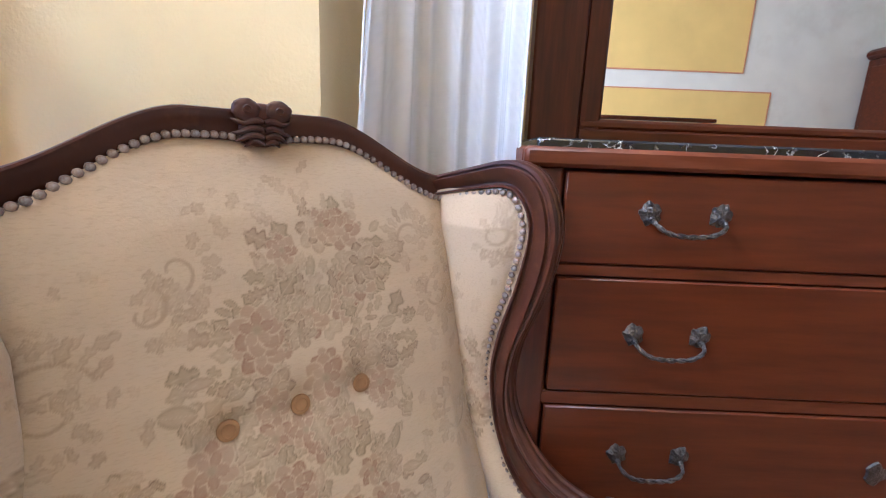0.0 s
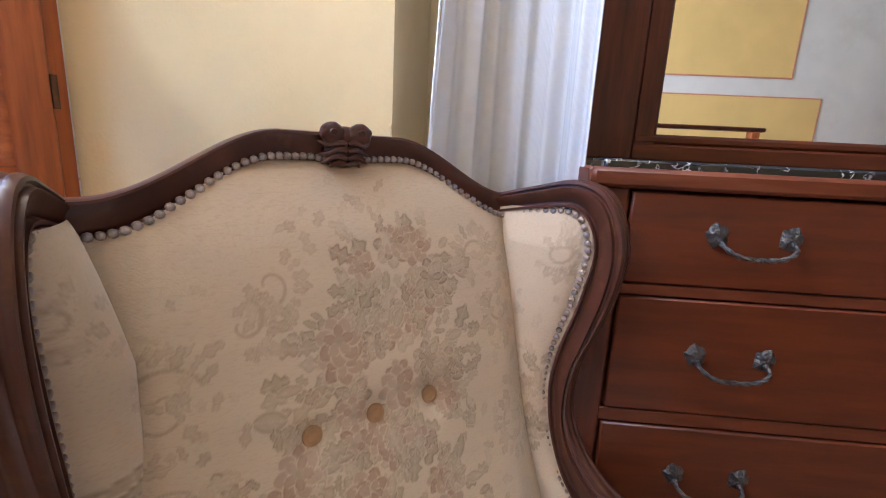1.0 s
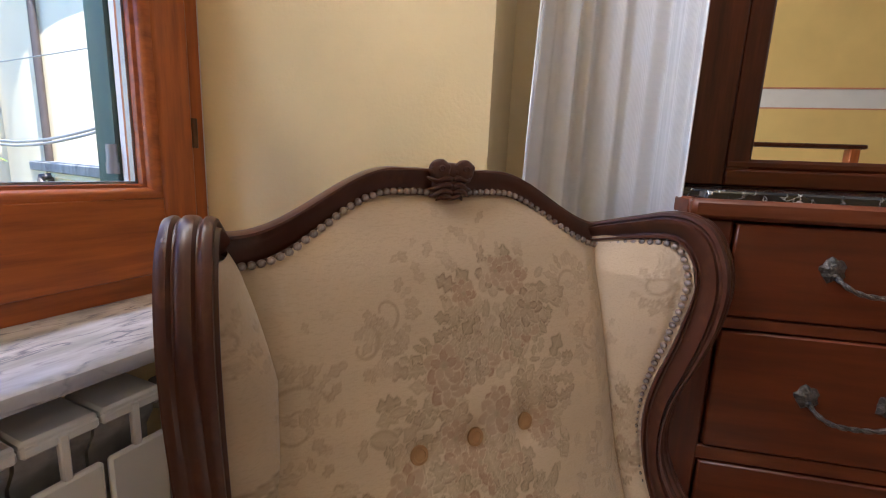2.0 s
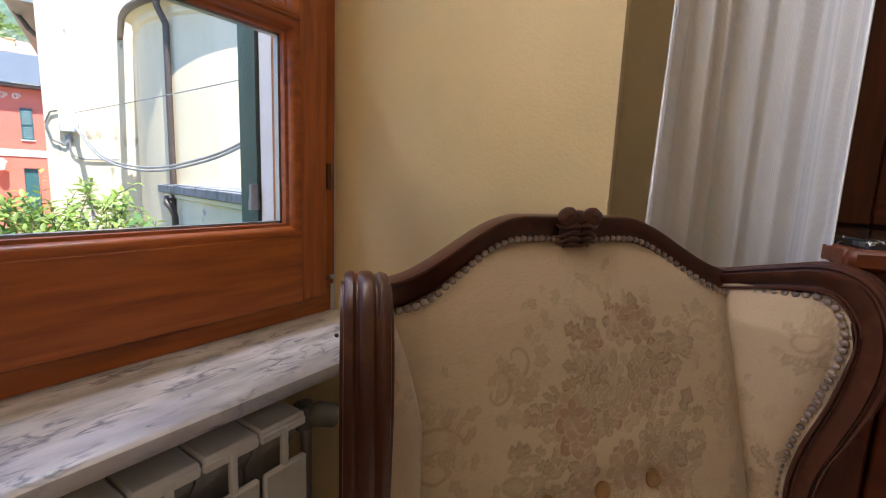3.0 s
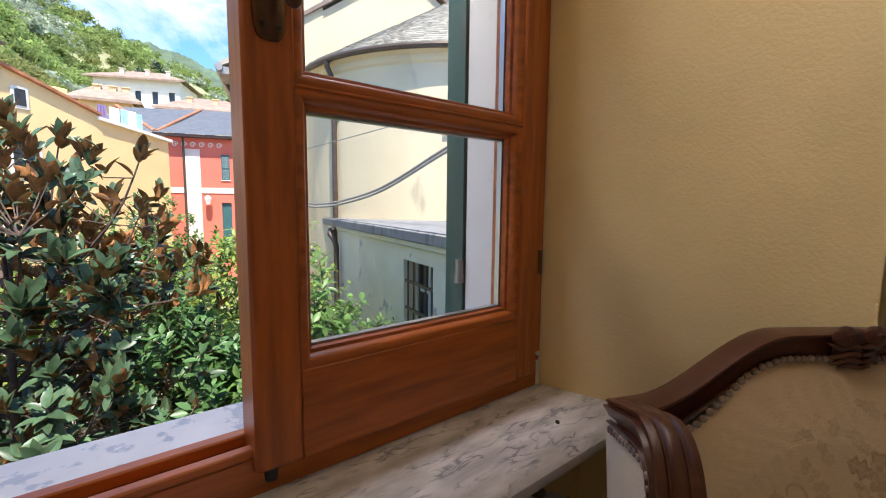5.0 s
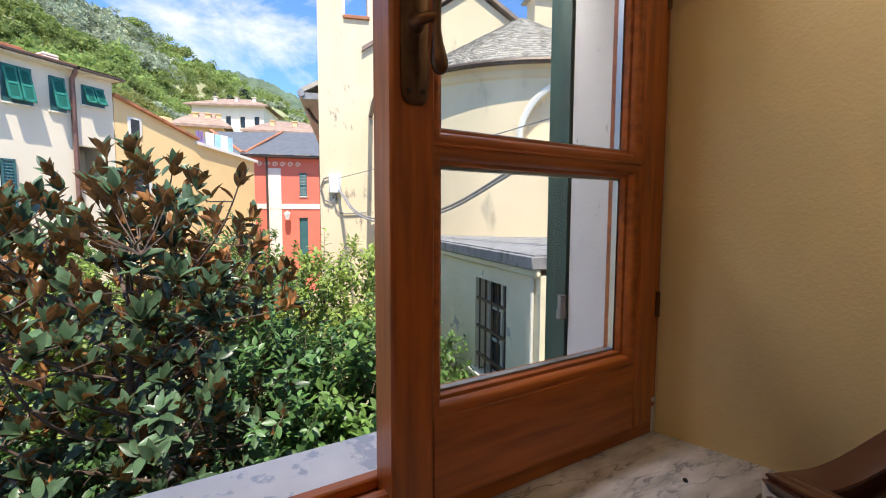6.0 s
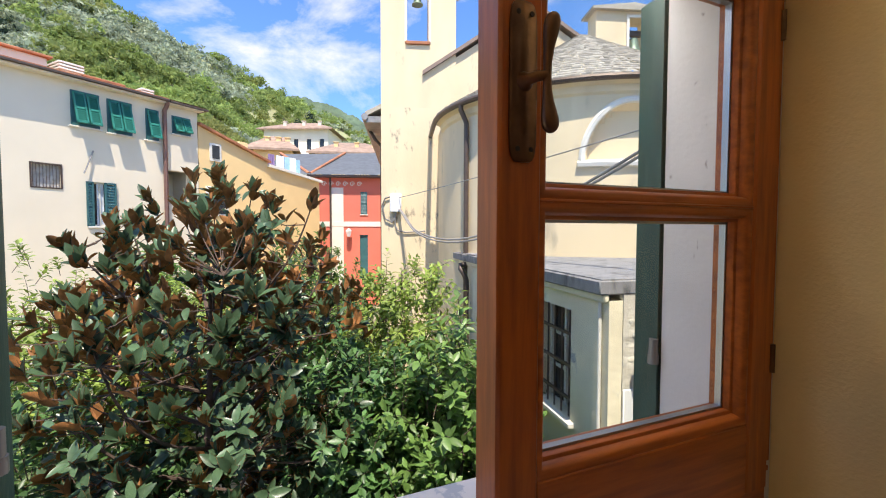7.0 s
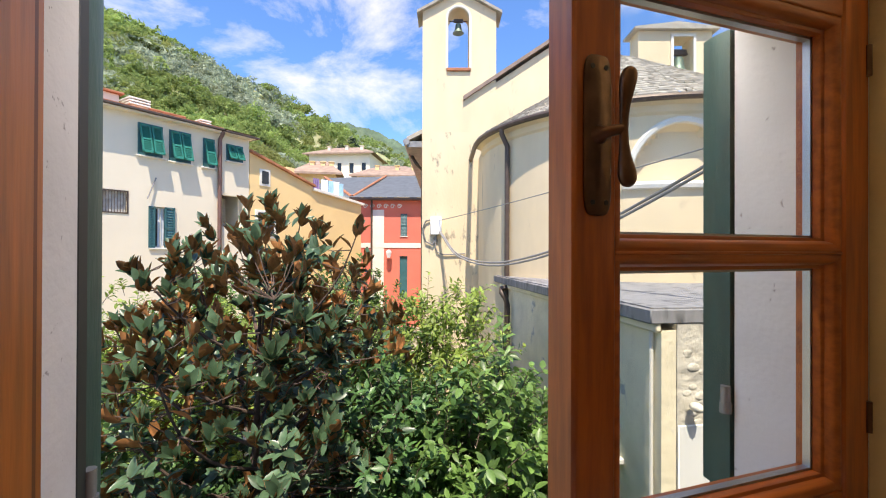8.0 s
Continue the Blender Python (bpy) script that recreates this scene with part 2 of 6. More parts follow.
STUCCO = mat("cream church stucco", (0.76, 0.62, 0.41), 0.9, vary=0.08, scale=0.8, bump=0.25, bump_scale=12, second=(0.34, 0.29, 0.22), second_at=(0.60, 0.78), second_scale=1.2, stretch=(2.0, 2.0, 0.8))
STUCCOLD = mat("stained cream stucco", (0.76, 0.62, 0.41), 0.9, vary=0.07, scale=0.8, bump=0.3, bump_scale=12, depth=0.01, second=(0.24, 0.21, 0.17), second_at=(0.57, 0.66), second_scale=2.1, stretch=(1.6, 1.6, 0.7))
STUCCOW = mat("pale ivory stucco", (0.80, 0.71, 0.55), 0.9, vary=0.04, scale=0.7, bump=0.2, bump_scale=10, second=(0.76, 0.69, 0.56), second_at=(0.55, 0.8))
ORANGE = mat("apricot stucco", (0.84, 0.60, 0.29), 0.9, vary=0.06, scale=0.6, bump=0.2, bump_scale=10, second=(0.77, 0.53, 0.25), second_at=(0.5, 0.8))
RED = mat("coral red stucco", (0.70, 0.19, 0.13), 0.9, vary=0.07, scale=0.6, second=(0.62, 0.16, 0.11), second_at=(0.5, 0.8))
TRIM = mat("pale stone trim", (0.78, 0.74, 0.66), 0.8, vary=0.05, scale=2)
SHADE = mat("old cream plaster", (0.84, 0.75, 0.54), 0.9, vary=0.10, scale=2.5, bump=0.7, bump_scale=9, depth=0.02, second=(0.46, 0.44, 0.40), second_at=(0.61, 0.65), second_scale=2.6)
RUBBLE = mat("rubble mortar", (0.62, 0.57, 0.47), 0.95, vary=0.25, scale=6, bump=1.0, bump_scale=9, depth=0.03)
SLATE = mat("grey slate", (0.33, 0.30, 0.25), 0.75, vary=0.2, scale=6, island=0.3, bump=0.4, bump_scale=20)
SLATED = mat("dark slate roof", (0.11, 0.12, 0.13), 0.6, vary=0.2, scale=3)
TERRA = mat("terracotta", (0.42, 0.17, 0.085), 0.85, vary=0.25, scale=4)
LEAD = mat("weathered grey slab", (0.25, 0.245, 0.25), 0.85, vary=0.25, scale=4, bump=0.5, bump_scale=15, second=(0.08, 0.08, 0.085), second_at=(0.52, 0.66), stretch=(3, 3, 1))
PIPE = mat("brown copper pipe", (0.10, 0.070, 0.055), 0.5, 0.3, vary=0.2, scale=8)
PIPEG = mat("grey zinc pipe", (0.30, 0.29, 0.28), 0.5, 0.4, vary=0.2, scale=8)
# near-black colour that stands for the shade inside rooms and the chest
DARK = mat("near-black unlit inside", (0.03, 0.035, 0.04), 0.25, vary=0.2)
CABLE = mat("grey cable", (0.26, 0.25, 0.24), 0.6)
PLASTIC = mat("white box plastic", (0.78, 0.78, 0.78), 0.5)
CLOTHA = mat("white laundry", (0.8, 0.82, 0.85), 0.9)
CLOTHB = mat("blue laundry", (0.35, 0.55, 0.70), 0.9)
CLOTHC = mat("purple laundry", (0.25, 0.18, 0.35), 0.9)
SOIL = mat("pale garden soil", (0.50, 0.43, 0.33), 0.95, vary=0.3, scale=0.6, bump=0.6, bump_scale=6, second=(0.10, 0.13, 0.05), second_at=(0.45, 0.6))
BARK = mat("smooth grey-brown bark", (0.11, 0.075, 0.058), 0.85, vary=0.25, scale=14, bump=0.5, bump_scale=60)
MAGTOP = mat("glossy magnolia leaf", (0.078, 0.140, 0.070), 0.34, vary=0.2, scale=25, spec=0.5, island=0.35, thin=0.22)
MAGLOW = mat("rusty magnolia leaf underside", (0.48, 0.21, 0.072), 0.75, vary=0.2, scale=25, island=0.35, thin=0.25)
MAGTOPI = mat("glossy magnolia leaf piece", (0.078, 0.140, 0.070), 0.34, vary=0.2, scale=25, spec=0.5, instance=0.35, thin=0.22)
MAGLOWI = mat("rusty magnolia leaf piece underside", (0.48, 0.21, 0.072), 0.75, vary=0.2, scale=25, instance=0.35, thin=0.25)
CITRUS = mat("citrus leaf", (0.14, 0.245, 0.060), 0.4, vary=0.2, scale=20, island=0.45, thin=0.35)
LIME = mat("yellow-green leaf", (0.28, 0.375, 0.075), 0.5, vary=0.2, scale=20, island=0.4, thin=0.40)
DEEP = mat("dark garden leaf", (0.085, 0.175, 0.052), 0.4, vary=0.2, scale=20, island=0.45, thin=0.30)
OLIVE = mat("olive crowns", (0.37, 0.42, 0.29), 0.9, vary=0.25, scale=0.1, island=0.2, thin=0.35)
WOOD_G = mat("green crowns", (0.28, 0.36, 0.11), 0.9, vary=0.4, scale=0.06, island=0.25, second=(0.31, 0.31, 0.10), second_at=(0.5, 0.7), second_scale=0.05, thin=0.48)
CONIFER = mat("dark crowns", (0.035, 0.060, 0.035), 0.9, vary=0.3, scale=0.9, island=0.3, thin=0.20)
HILLM = mat("hill scrub", (0.30, 0.31, 0.15), 0.95, vary=0.3, scale=0.05, second=(0.26, 0.20, 0.12), second_at=(0.52, 0.7), second_scale=0.04)


# ---- building helpers ----
class Geo:
    def __init__(self):
        self.v, self.f, self.m = [], [], []

    def add(self, verts, faces, m=0):
        o = len(self.v)
        self.v += [tuple(p) for p in verts]
        self.f += [tuple(i + o for i in f) for f in faces]
        self.m += [m] * len(faces)
        return self

    def box(self, lo, hi, b=0.0, m=0, turn=None):
        """A box with chamfered edges; turn: a Matrix put on it afterwards."""
        lo = [min(p, q) for p, q in zip(lo, hi)] if any(p > q for p, q in zip(lo, hi)) else lo
        b = min(b, *((q - p) * 0.45 for p, q in zip(lo, hi))) if b else 0
        V, F = [], []
        if b <= 0:
            V = [(x, y, z) for z in (lo[2], hi[2]) for y in (lo[1], hi[1]) for x in (lo[0], hi[0])]
            F = [(0, 2, 3, 1), (4, 5, 7, 6), (0, 1, 5, 4), (2, 6, 7, 3), (0, 4, 6, 2), (1, 3, 7, 5)]
        else:
            idx = {}
            for sx in (0, 1):
                for sy in (0, 1):
                    for sz in (0, 1):
                        for axis in range(3):
                            s = (sx, sy, sz)
                            p = []
                            for k in range(3):
                                e = (lo, hi)[s[k]][k]
                                p.append(e if k == axis else e + (b if s[k] == 0 else -b))
                            idx[(s, axis)] = len(V)
                            V.append(tuple(p))
            for axis in range(3):
                k, l = (axis + 1) % 3, (axis + 2) % 3
                for side in (0, 1):
                    q = []
                    for a, c in ((0, 0), (1, 0), (1, 1), (0, 1)):
                        s = [0, 0, 0]
                        s[axis], s[k], s[l] = side, a, c
                        q.append(idx[(tuple(s), axis)])
                    F.append(tuple(q if side else q[::-1]))
                for a in (0, 1):
                    for c in (0, 1):
                        s0, s1 = [0, 0, 0], [0, 0, 0]
                        s0[k], s0[l] = a, c
                        s1[k], s1[l] = a, c
                        s0[axis], s1[axis] = 0, 1
                        s0, s1 = tuple(s0), tuple(s1)
                        F.append((idx[(s0, k)], idx[(s1, k)], idx[(s1, l)], idx[(s0, l)]))
            for sx in (0, 1):
                for sy in (0, 1):
                    for sz in (0, 1):
                        F.append(tuple(idx[((sx, sy, sz), a)] for a in range(3)))
        if turn is not None:
            V = [tuple(turn @ Vector(p)) for p in V]
        return self.add(V, F, m)

    def tube(self, pts, radii, n=10, m=0, caps=True):
        pts = [Vector(p) for p in pts]
        if not hasattr(radii, "__len__"):
            radii = [radii] * len(pts)
        rings, side = [], None
        for i, p in enumerate(pts):
            d = (pts[min(i + 1, len(pts) - 1)] - pts[max(i - 1, 0)]).normalized()
            if side is None:
                side = d.orthogonal().normalized()
            side = (side - d * side.dot(d))
            side = side.normalized() if side.length > 1e-6 else d.orthogonal().normalized()
            up = d.cross(side)
            rings.append([p + (side * math.cos(t) + up * math.sin(t)) * radii[i] for t in (math.tau * j / n for j in range(n))])
        V = [q for r in rings for q in r]
        F = [(i * n + j, i * n + (j + 1) % n, (i + 1) * n + (j + 1) % n, (i + 1) * n + j) for i in range(len(pts) - 1) for j in range(n)]
        if caps:
            F += [tuple(range(n))[::-1], tuple(range((len(pts) - 1) * n, len(pts) * n))]
        return self.add(V, F, m)

    def loft(self, loops, closed=True, caps=True, m=0):
        """Skin over loops of equal length."""
        n = len(loops[0])
        V = [p for lp in loops for p in lp]
        w = n if closed else n - 1
        F = [(i * n + j, i * n + (j + 1) % n, (i + 1) * n + (j + 1) % n, (i + 1) * n + j) for i in range(len(loops) - 1) for j in range(w)]
        if caps and closed:
            F += [tuple(range(n))[::-1], tuple(range((len(loops) - 1) * n, len(loops) * n))]
        return self.add(V, F, m)

    def prism(self, poly, z0, z1, m=0):
        """Plan polygon raised from z0 to z1."""
        n = len(poly)
        V = [(x, y, z0) for x, y in poly] + [(x, y, z1) for x, y in poly]
        F = [tuple(range(n))[::-1], tuple(range(n, 2 * n))] + [(i, (i + 1) % n, n + (i + 1) % n, n + i) for i in range(n)]
        return self.add(V, F, m)

    def slab(self, poly, y0, y1, m=0):
        """Upright polygon in x and z, from depth y0 to y1."""
        n = len(poly)
        V = [(x, y0, z) for x, z in poly] + [(x, y1, z) for x, z in poly]
        F = [tuple(range(n)), tuple(range(n, 2 * n))[::-1]] + [((i + 1) % n, i, n + i, n + (i + 1) % n) for i in range(n)]
        return self.add(V, F, m)

    def ball(self, c, r, squash=(1, 1, 1), nu=10, nv=6, m=0):
        loops = []
        for i in range(nv + 1):
            t = math.pi * i / nv
            s, k = max(math.sin(t), 0.02), math.cos(t)
            loops.append([(c[0] + r * squash[0] * s * math.cos(math.tau * j / nu), c[1] + r * squash[1] * s * math.sin(math.tau * j / nu), c[2] + r * squash[2] * k) for j in range(nu)])
        return self.loft(loops, m=m)


def mesh_of(name, geo, mats, smooth=40, fix=True):
    me = bpy.data.meshes.new(name)
    me.from_pydata(geo.v, [], geo.f)
    for m in (mats if isinstance(mats, (list, tuple)) else [mats]):
        me.materials.append(m)
    if any(geo.m):
        me.polygons.foreach_set("material_index", geo.m)
    if fix:
        bm = bmesh.new()
        bm.from_mesh(me)
        bmesh.ops.recalc_face_normals(bm, faces=bm.faces)
        bm.to_mesh(me)
        bm.free()
    if smooth:
        me.polygons.foreach_set("use_smooth", [True] * len(me.polygons))
        me.set_sharp_from_angle(angle=radians(smooth))
    me.update()
    return me


def part(name, geo, mats, parent=None, label="", smooth=40, fix=True):
    ob = new(name, mesh_of(name, geo, mats, smooth, fix) if isinstance(geo, Geo) else geo)
    if parent is not None:
        ob.parent = parent
    return tagged(ob, label)


def thing(name, m, label, category, group="", kind=""):
    ob = new(name)
    ob.empty_display_size = 0.1
    ob.matrix_world = m
    return tagged(ob, label, category, group, kind)


def struct(name, geo, mats, label="", m=None, smooth=40, category=""):
    ob = part(name, geo, mats, None, label, smooth)
    if m is not None:
        ob.matrix_world = m
    return tagged(ob, category=category, kind="structure")


def pierced(geo, s0, s1, z0, z1, y0, y1, holes, m=0):
    """An upright wall along x with rectangular holes (s0, s1, z0, z1) right through it, as one body."""
    xs = sorted({s0, s1, *[h[0] for h in holes], *[h[1] for h in holes]})
    zs = sorted({z0, z1, *[h[2] for h in holes], *[h[3] for h in holes]})
    xs, zs = [x for x in xs if s0 <= x <= s1], [z for z in zs if z0 <= z <= z1]

    def solid(i, k):
        if not (0 <= i < len(xs) - 1 and 0 <= k < len(zs) - 1):
            return False
        x, z = (xs[i] + xs[i + 1]) / 2, (zs[k] + zs[k + 1]) / 2
        return not any(h[0] < x < h[1] and h[2] < z < h[3] for h in holes)

    nz_ = len(zs)
    V = [(x, y, z) for y in (y0, y1) for x in xs for z in zs]
    back = len(xs) * nz_
    F = []
    for i in range(len(xs) - 1):
        for k in range(nz_ - 1):
            if not solid(i, k):
                continue
            a, b, c, d = i * nz_ + k, (i + 1) * nz_ + k, (i + 1) * nz_ + k + 1, i * nz_ + k + 1
            F += [(a, b, c, d), (a + back, d + back, c + back, b + back)]
            for p, q, o in ((a, d, (i - 1, k)), (c, b, (i + 1, k)), (b, a, (i, k - 1)), (d, c, (i, k + 1))):
                if not solid(*o):
                    F.append((p, q, q + back, p + back))
    return geo.add(V, F, m)


def smoothstep(x):
    x = min(max(x, 0.0), 1.0)
    return x * x * (3 - 2 * x)


def curve(points, n):
    """Points evenly spread along a smooth line through the given ones."""
    p = [Vector(q) for q in points]
    fine = []
    for i in range(len(p) - 1):
        a, b, c, d = p[max(i - 1, 0)], p[i], p[i + 1], p[min(i + 2, len(p) - 1)]
        for k in range(12):
            t = k / 12
            fine.append(0.5 * ((2 * b) + (c - a) * t + (2 * a - 5 * b + 4 * c - d) * t * t + (3 * b - a - 3 * c + d) * t ** 3))
    fine.append(p[-1])
    run = [0.0]
    for q, r in zip(fine, fine[1:]):
        run.append(run[-1] + (r - q).length)
    res, j = [], 0
    for k in range(n):
        s = run[-1] * k / (n - 1)
        while j < len(run) - 2 and run[j + 1] < s:
            j += 1
        f = (s - run[j]) / max(run[j + 1] - run[j], 1e-9)
        res.append(fine[j].lerp(fine[j + 1], min(max(f, 0), 1)))
    return res


# ---- the room's shell ----
rng0 = np.random.default_rng(3)
SILL, SKEW = 0.885, 13.0
ROOM = pose(0.378, 1.339, 0, 0, 0, SKEW)     # on the mirror's face; x runs along the back wall, y into it
GROUND = -3.2

pier = Geo().prism([(-0.68, 0.662), (-0.123, 0.818), (-0.245, 1.38), (-0.30, 1.62), (-0.68, 1.62)], 0, 3.1)
struct("wall_west", pier, YELLOW, "rough yellow plastered splayed wall beside the window", category="wall")
# leaves an opening for the added, unseen second window
pier = Geo().prism([(-0.68, -0.665), (-0.68, -1.10), (-0.12, -1.0), (-0.12, -0.82)], 0, 3.1)
pier.prism([(-0.68, -2.40), (-0.68, -2.9), (-0.12, -2.9), (-0.12, -2.50)], 0, 3.1)
pier.box((-0.68, -2.55, 0), (-0.12, -0.95, 0.6)).box((-0.68, -2.55, 2.7), (-0.12, -0.95, 3.1))
struct("wall_west_near", pier, YELLOW, "yellow plastered wall on the other side of the window", category="wall")
apron = Geo().box((-0.68, -0.7, 0), (-0.575, 0.7, 0.85))
struct("wall_apron", apron, YELLOW, "yellow plastered wall under the window sill", category="wall")
# leaves a gap for the assumed fanlight's lamp
head = Geo().box((-0.68, -0.84, 2.03), (-0.60, 0.84, 2.07)).box((-0.68, -0.84, 2.92), (-0.12, 0.84, 3.1))
struct("wall_head", head, YELLOW, "yellow plastered wall over the window", category="wall")
outer = Geo()
for lo, hi in (((-0.93, -9, GROUND), (-0.681, 9, SILL - 0.03)), ((-0.93, -1.1, 2.05), (-0.681, 9, 2.08)), ((-0.93, -1.1, 2.95), (-0.681, 9, 3.28)), ((-0.93, 0.65, 2.08), (-0.681, 9, 2.95)), ((-0.93, -1.1, 2.08), (-0.681, -0.655, 2.95)), ((-0.93, -9, 2.7), (-0.681, -1.1, 3.28)), ((-0.93, 0.65, SILL - 0.03), (-0.681, 9, 2.05)),
               ((-0.93, -1.1, SILL - 0.03), (-0.681, -0.655, 2.05)), ((-0.93, -9, SILL - 0.03), (-0.681, -2.4, 2.7))):
    outer.box(lo, hi)
struct("wall_facade", outer, REVEAL, "pale plastered outer wall with a window opening", category="wall")
struct("wall_north", Geo().box((-1.6, 0.07, 0), (4.4, 0.3, 3.1)), YELLOW, "yellow plastered back wall behind the mirror", ROOM, category="wall")
struct("wall_south", Geo().box((-2.4, -3.75, 0), (4.4, -3.5, 3.1)), WHITE, "white plastered wall with painted yellow panels", ROOM, category="wall")
struct("wall_east", Geo().box((4.4, -3.75, 0), (4.6, 0.3, 3.1)), WHITE, "white plastered side wall", ROOM, category="wall")
struct("ceiling", Geo().box((-0.67, -3.6, 3.1), (6.5, 3.6, 3.25)), CEIL, "plain white ceiling", category="ceiling")
struct("roof", Geo().box((-0.95, -9, 3.28), (8, 9, 3.40)), TERRA, "roof over the room", category="roof")
struct("floor", Geo().box((-0.67, -3.6, -0.15), (6.5, 3.6, 0)), FLOORM, "brown tiled floor", category="floor")
for i, (a0, a1, z0, z1) in enumerate(((-0.6, 2.51, 2.0, 2.9), (-0.6, 2.82, 0.9, 1.81))):
    g = Geo().box((a0, -3.504, z0), (a1, -3.49, z1), m=0)
    g.box((a0, -3.504, z0 - 0.012), (a1, -3.488, z0), m=1).box((a0, -3.504, z1), (a1, -3.488, z1 + 0.012), m=1).box((a1, -3.504, z0 - 0.012), (a1 + 0.012, -3.488, z1 + 0.012), m=1)
    struct("trim_panel_%d" % (i + 1), g, [PANEL, LINE], "yellow painted wall panel with a thin red border", ROOM, category="wall panel")

# marble window sill
g = Geo()
prof = [(-0.70, SILL - 0.03), (-0.46, SILL - 0.03), (-0.449, SILL - 0.026), (-0.445, SILL - 0.016), (-0.447, SILL - 0.005), (-0.455, SILL), (-0.70, SILL)]
g.loft([[(x, y + (0.01 + 0.283 * (x + 0.68)) * math.copysign(1, y) * (abs(y) > 0.6), z) for x, z in prof] for y in (-0.66, -0.3, 0.001, 0.3, 0.66)])
struct("window_sill", g, MARBLE, "white marble window sill with grey veins and a rounded edge", category="window sill")
g = Geo().box((-0.945, -0.70, SILL - 0.01), (-0.735, 0.70, 0.922), 0.006)
struct("outer_sill", g, mat("flaking white stone", (0.70, 0.69, 0.67), 0.85, vary=0.1, scale=8, second=(0.45, 0.48, 0.52), second_at=(0.56, 0.6), second_scale=14, bump=0.4, bump_scale=30), "flaking white painted outer stone sill", category="window sill")
for y, end in ((0.6475, -0.932), (-0.6525, -0.902)):
    struct("outer_reveal", Geo().box((end, y - 0.0035, 0.9), (-0.70, y + 0.0035, 2.04)), REVEAL, "pale plastered outer window reveal", category="reveal")


chip = Geo()
for k in range(3):
    chip.ball((-0.1255 + rng0.uniform(-0.002, 0.001), 0.8185 + rng0.uniform(-0.001, 0.002), 1.150 + 0.006 * k), rng0.uniform(0.0030, 0.0045), (0.8, 0.5, 1.5), 7, 5)
tagged(struct("plaster_chip", chip, YELLOW, "small rough plaster break on the wall's edge"), category="plaster")

# ---- the window ----
window = thing("window_1", pose(0, 0, 0), "orange-brown wooden casement window, one leaf open, one closed", "window", kind="structure")
g = Geo()
g.box((-0.745, -0.65, SILL - 0.002), (-0.682, 0.66, 0.945), 0.003)
g.box((-0.700, -0.65, 0.945), (-0.680, 0.66, 0.960), 0.003)
g.box((-0.745, -0.65, 0.945), (-0.722, 0.66, 0.966), 0.003)
part("frame_bottom", g, PINE, window)
for y0, y1 in ((0.612, 0.662), (-0.652, -0.602)):
    # dark strip laid on the frame in place of the rebate's dark gap
    part("frame_seal", Geo().box((-0.692, min(y0, -0.6045) if y0 < 0 else y0 - 0.0015, 0.97), (-0.6805, y0 + 0.003 if y0 > 0 else y1 + 0.0015, 1.98)), mat("dark brown seam strip", (0.15, 0.033, 0.009), 0.5, vary=0.15), window, "dark strip standing for the rebate gap along the frame")
    part("frame_side", Geo().box((-0.708, y0, 0.966), (-0.680, y1, 2.0), 0.003), PINEV, window)
part("frame_top", Geo().box((-0.745, -0.65, 1.985), (-0.682, 0.66, 2.035), 0.004), PINE, window)


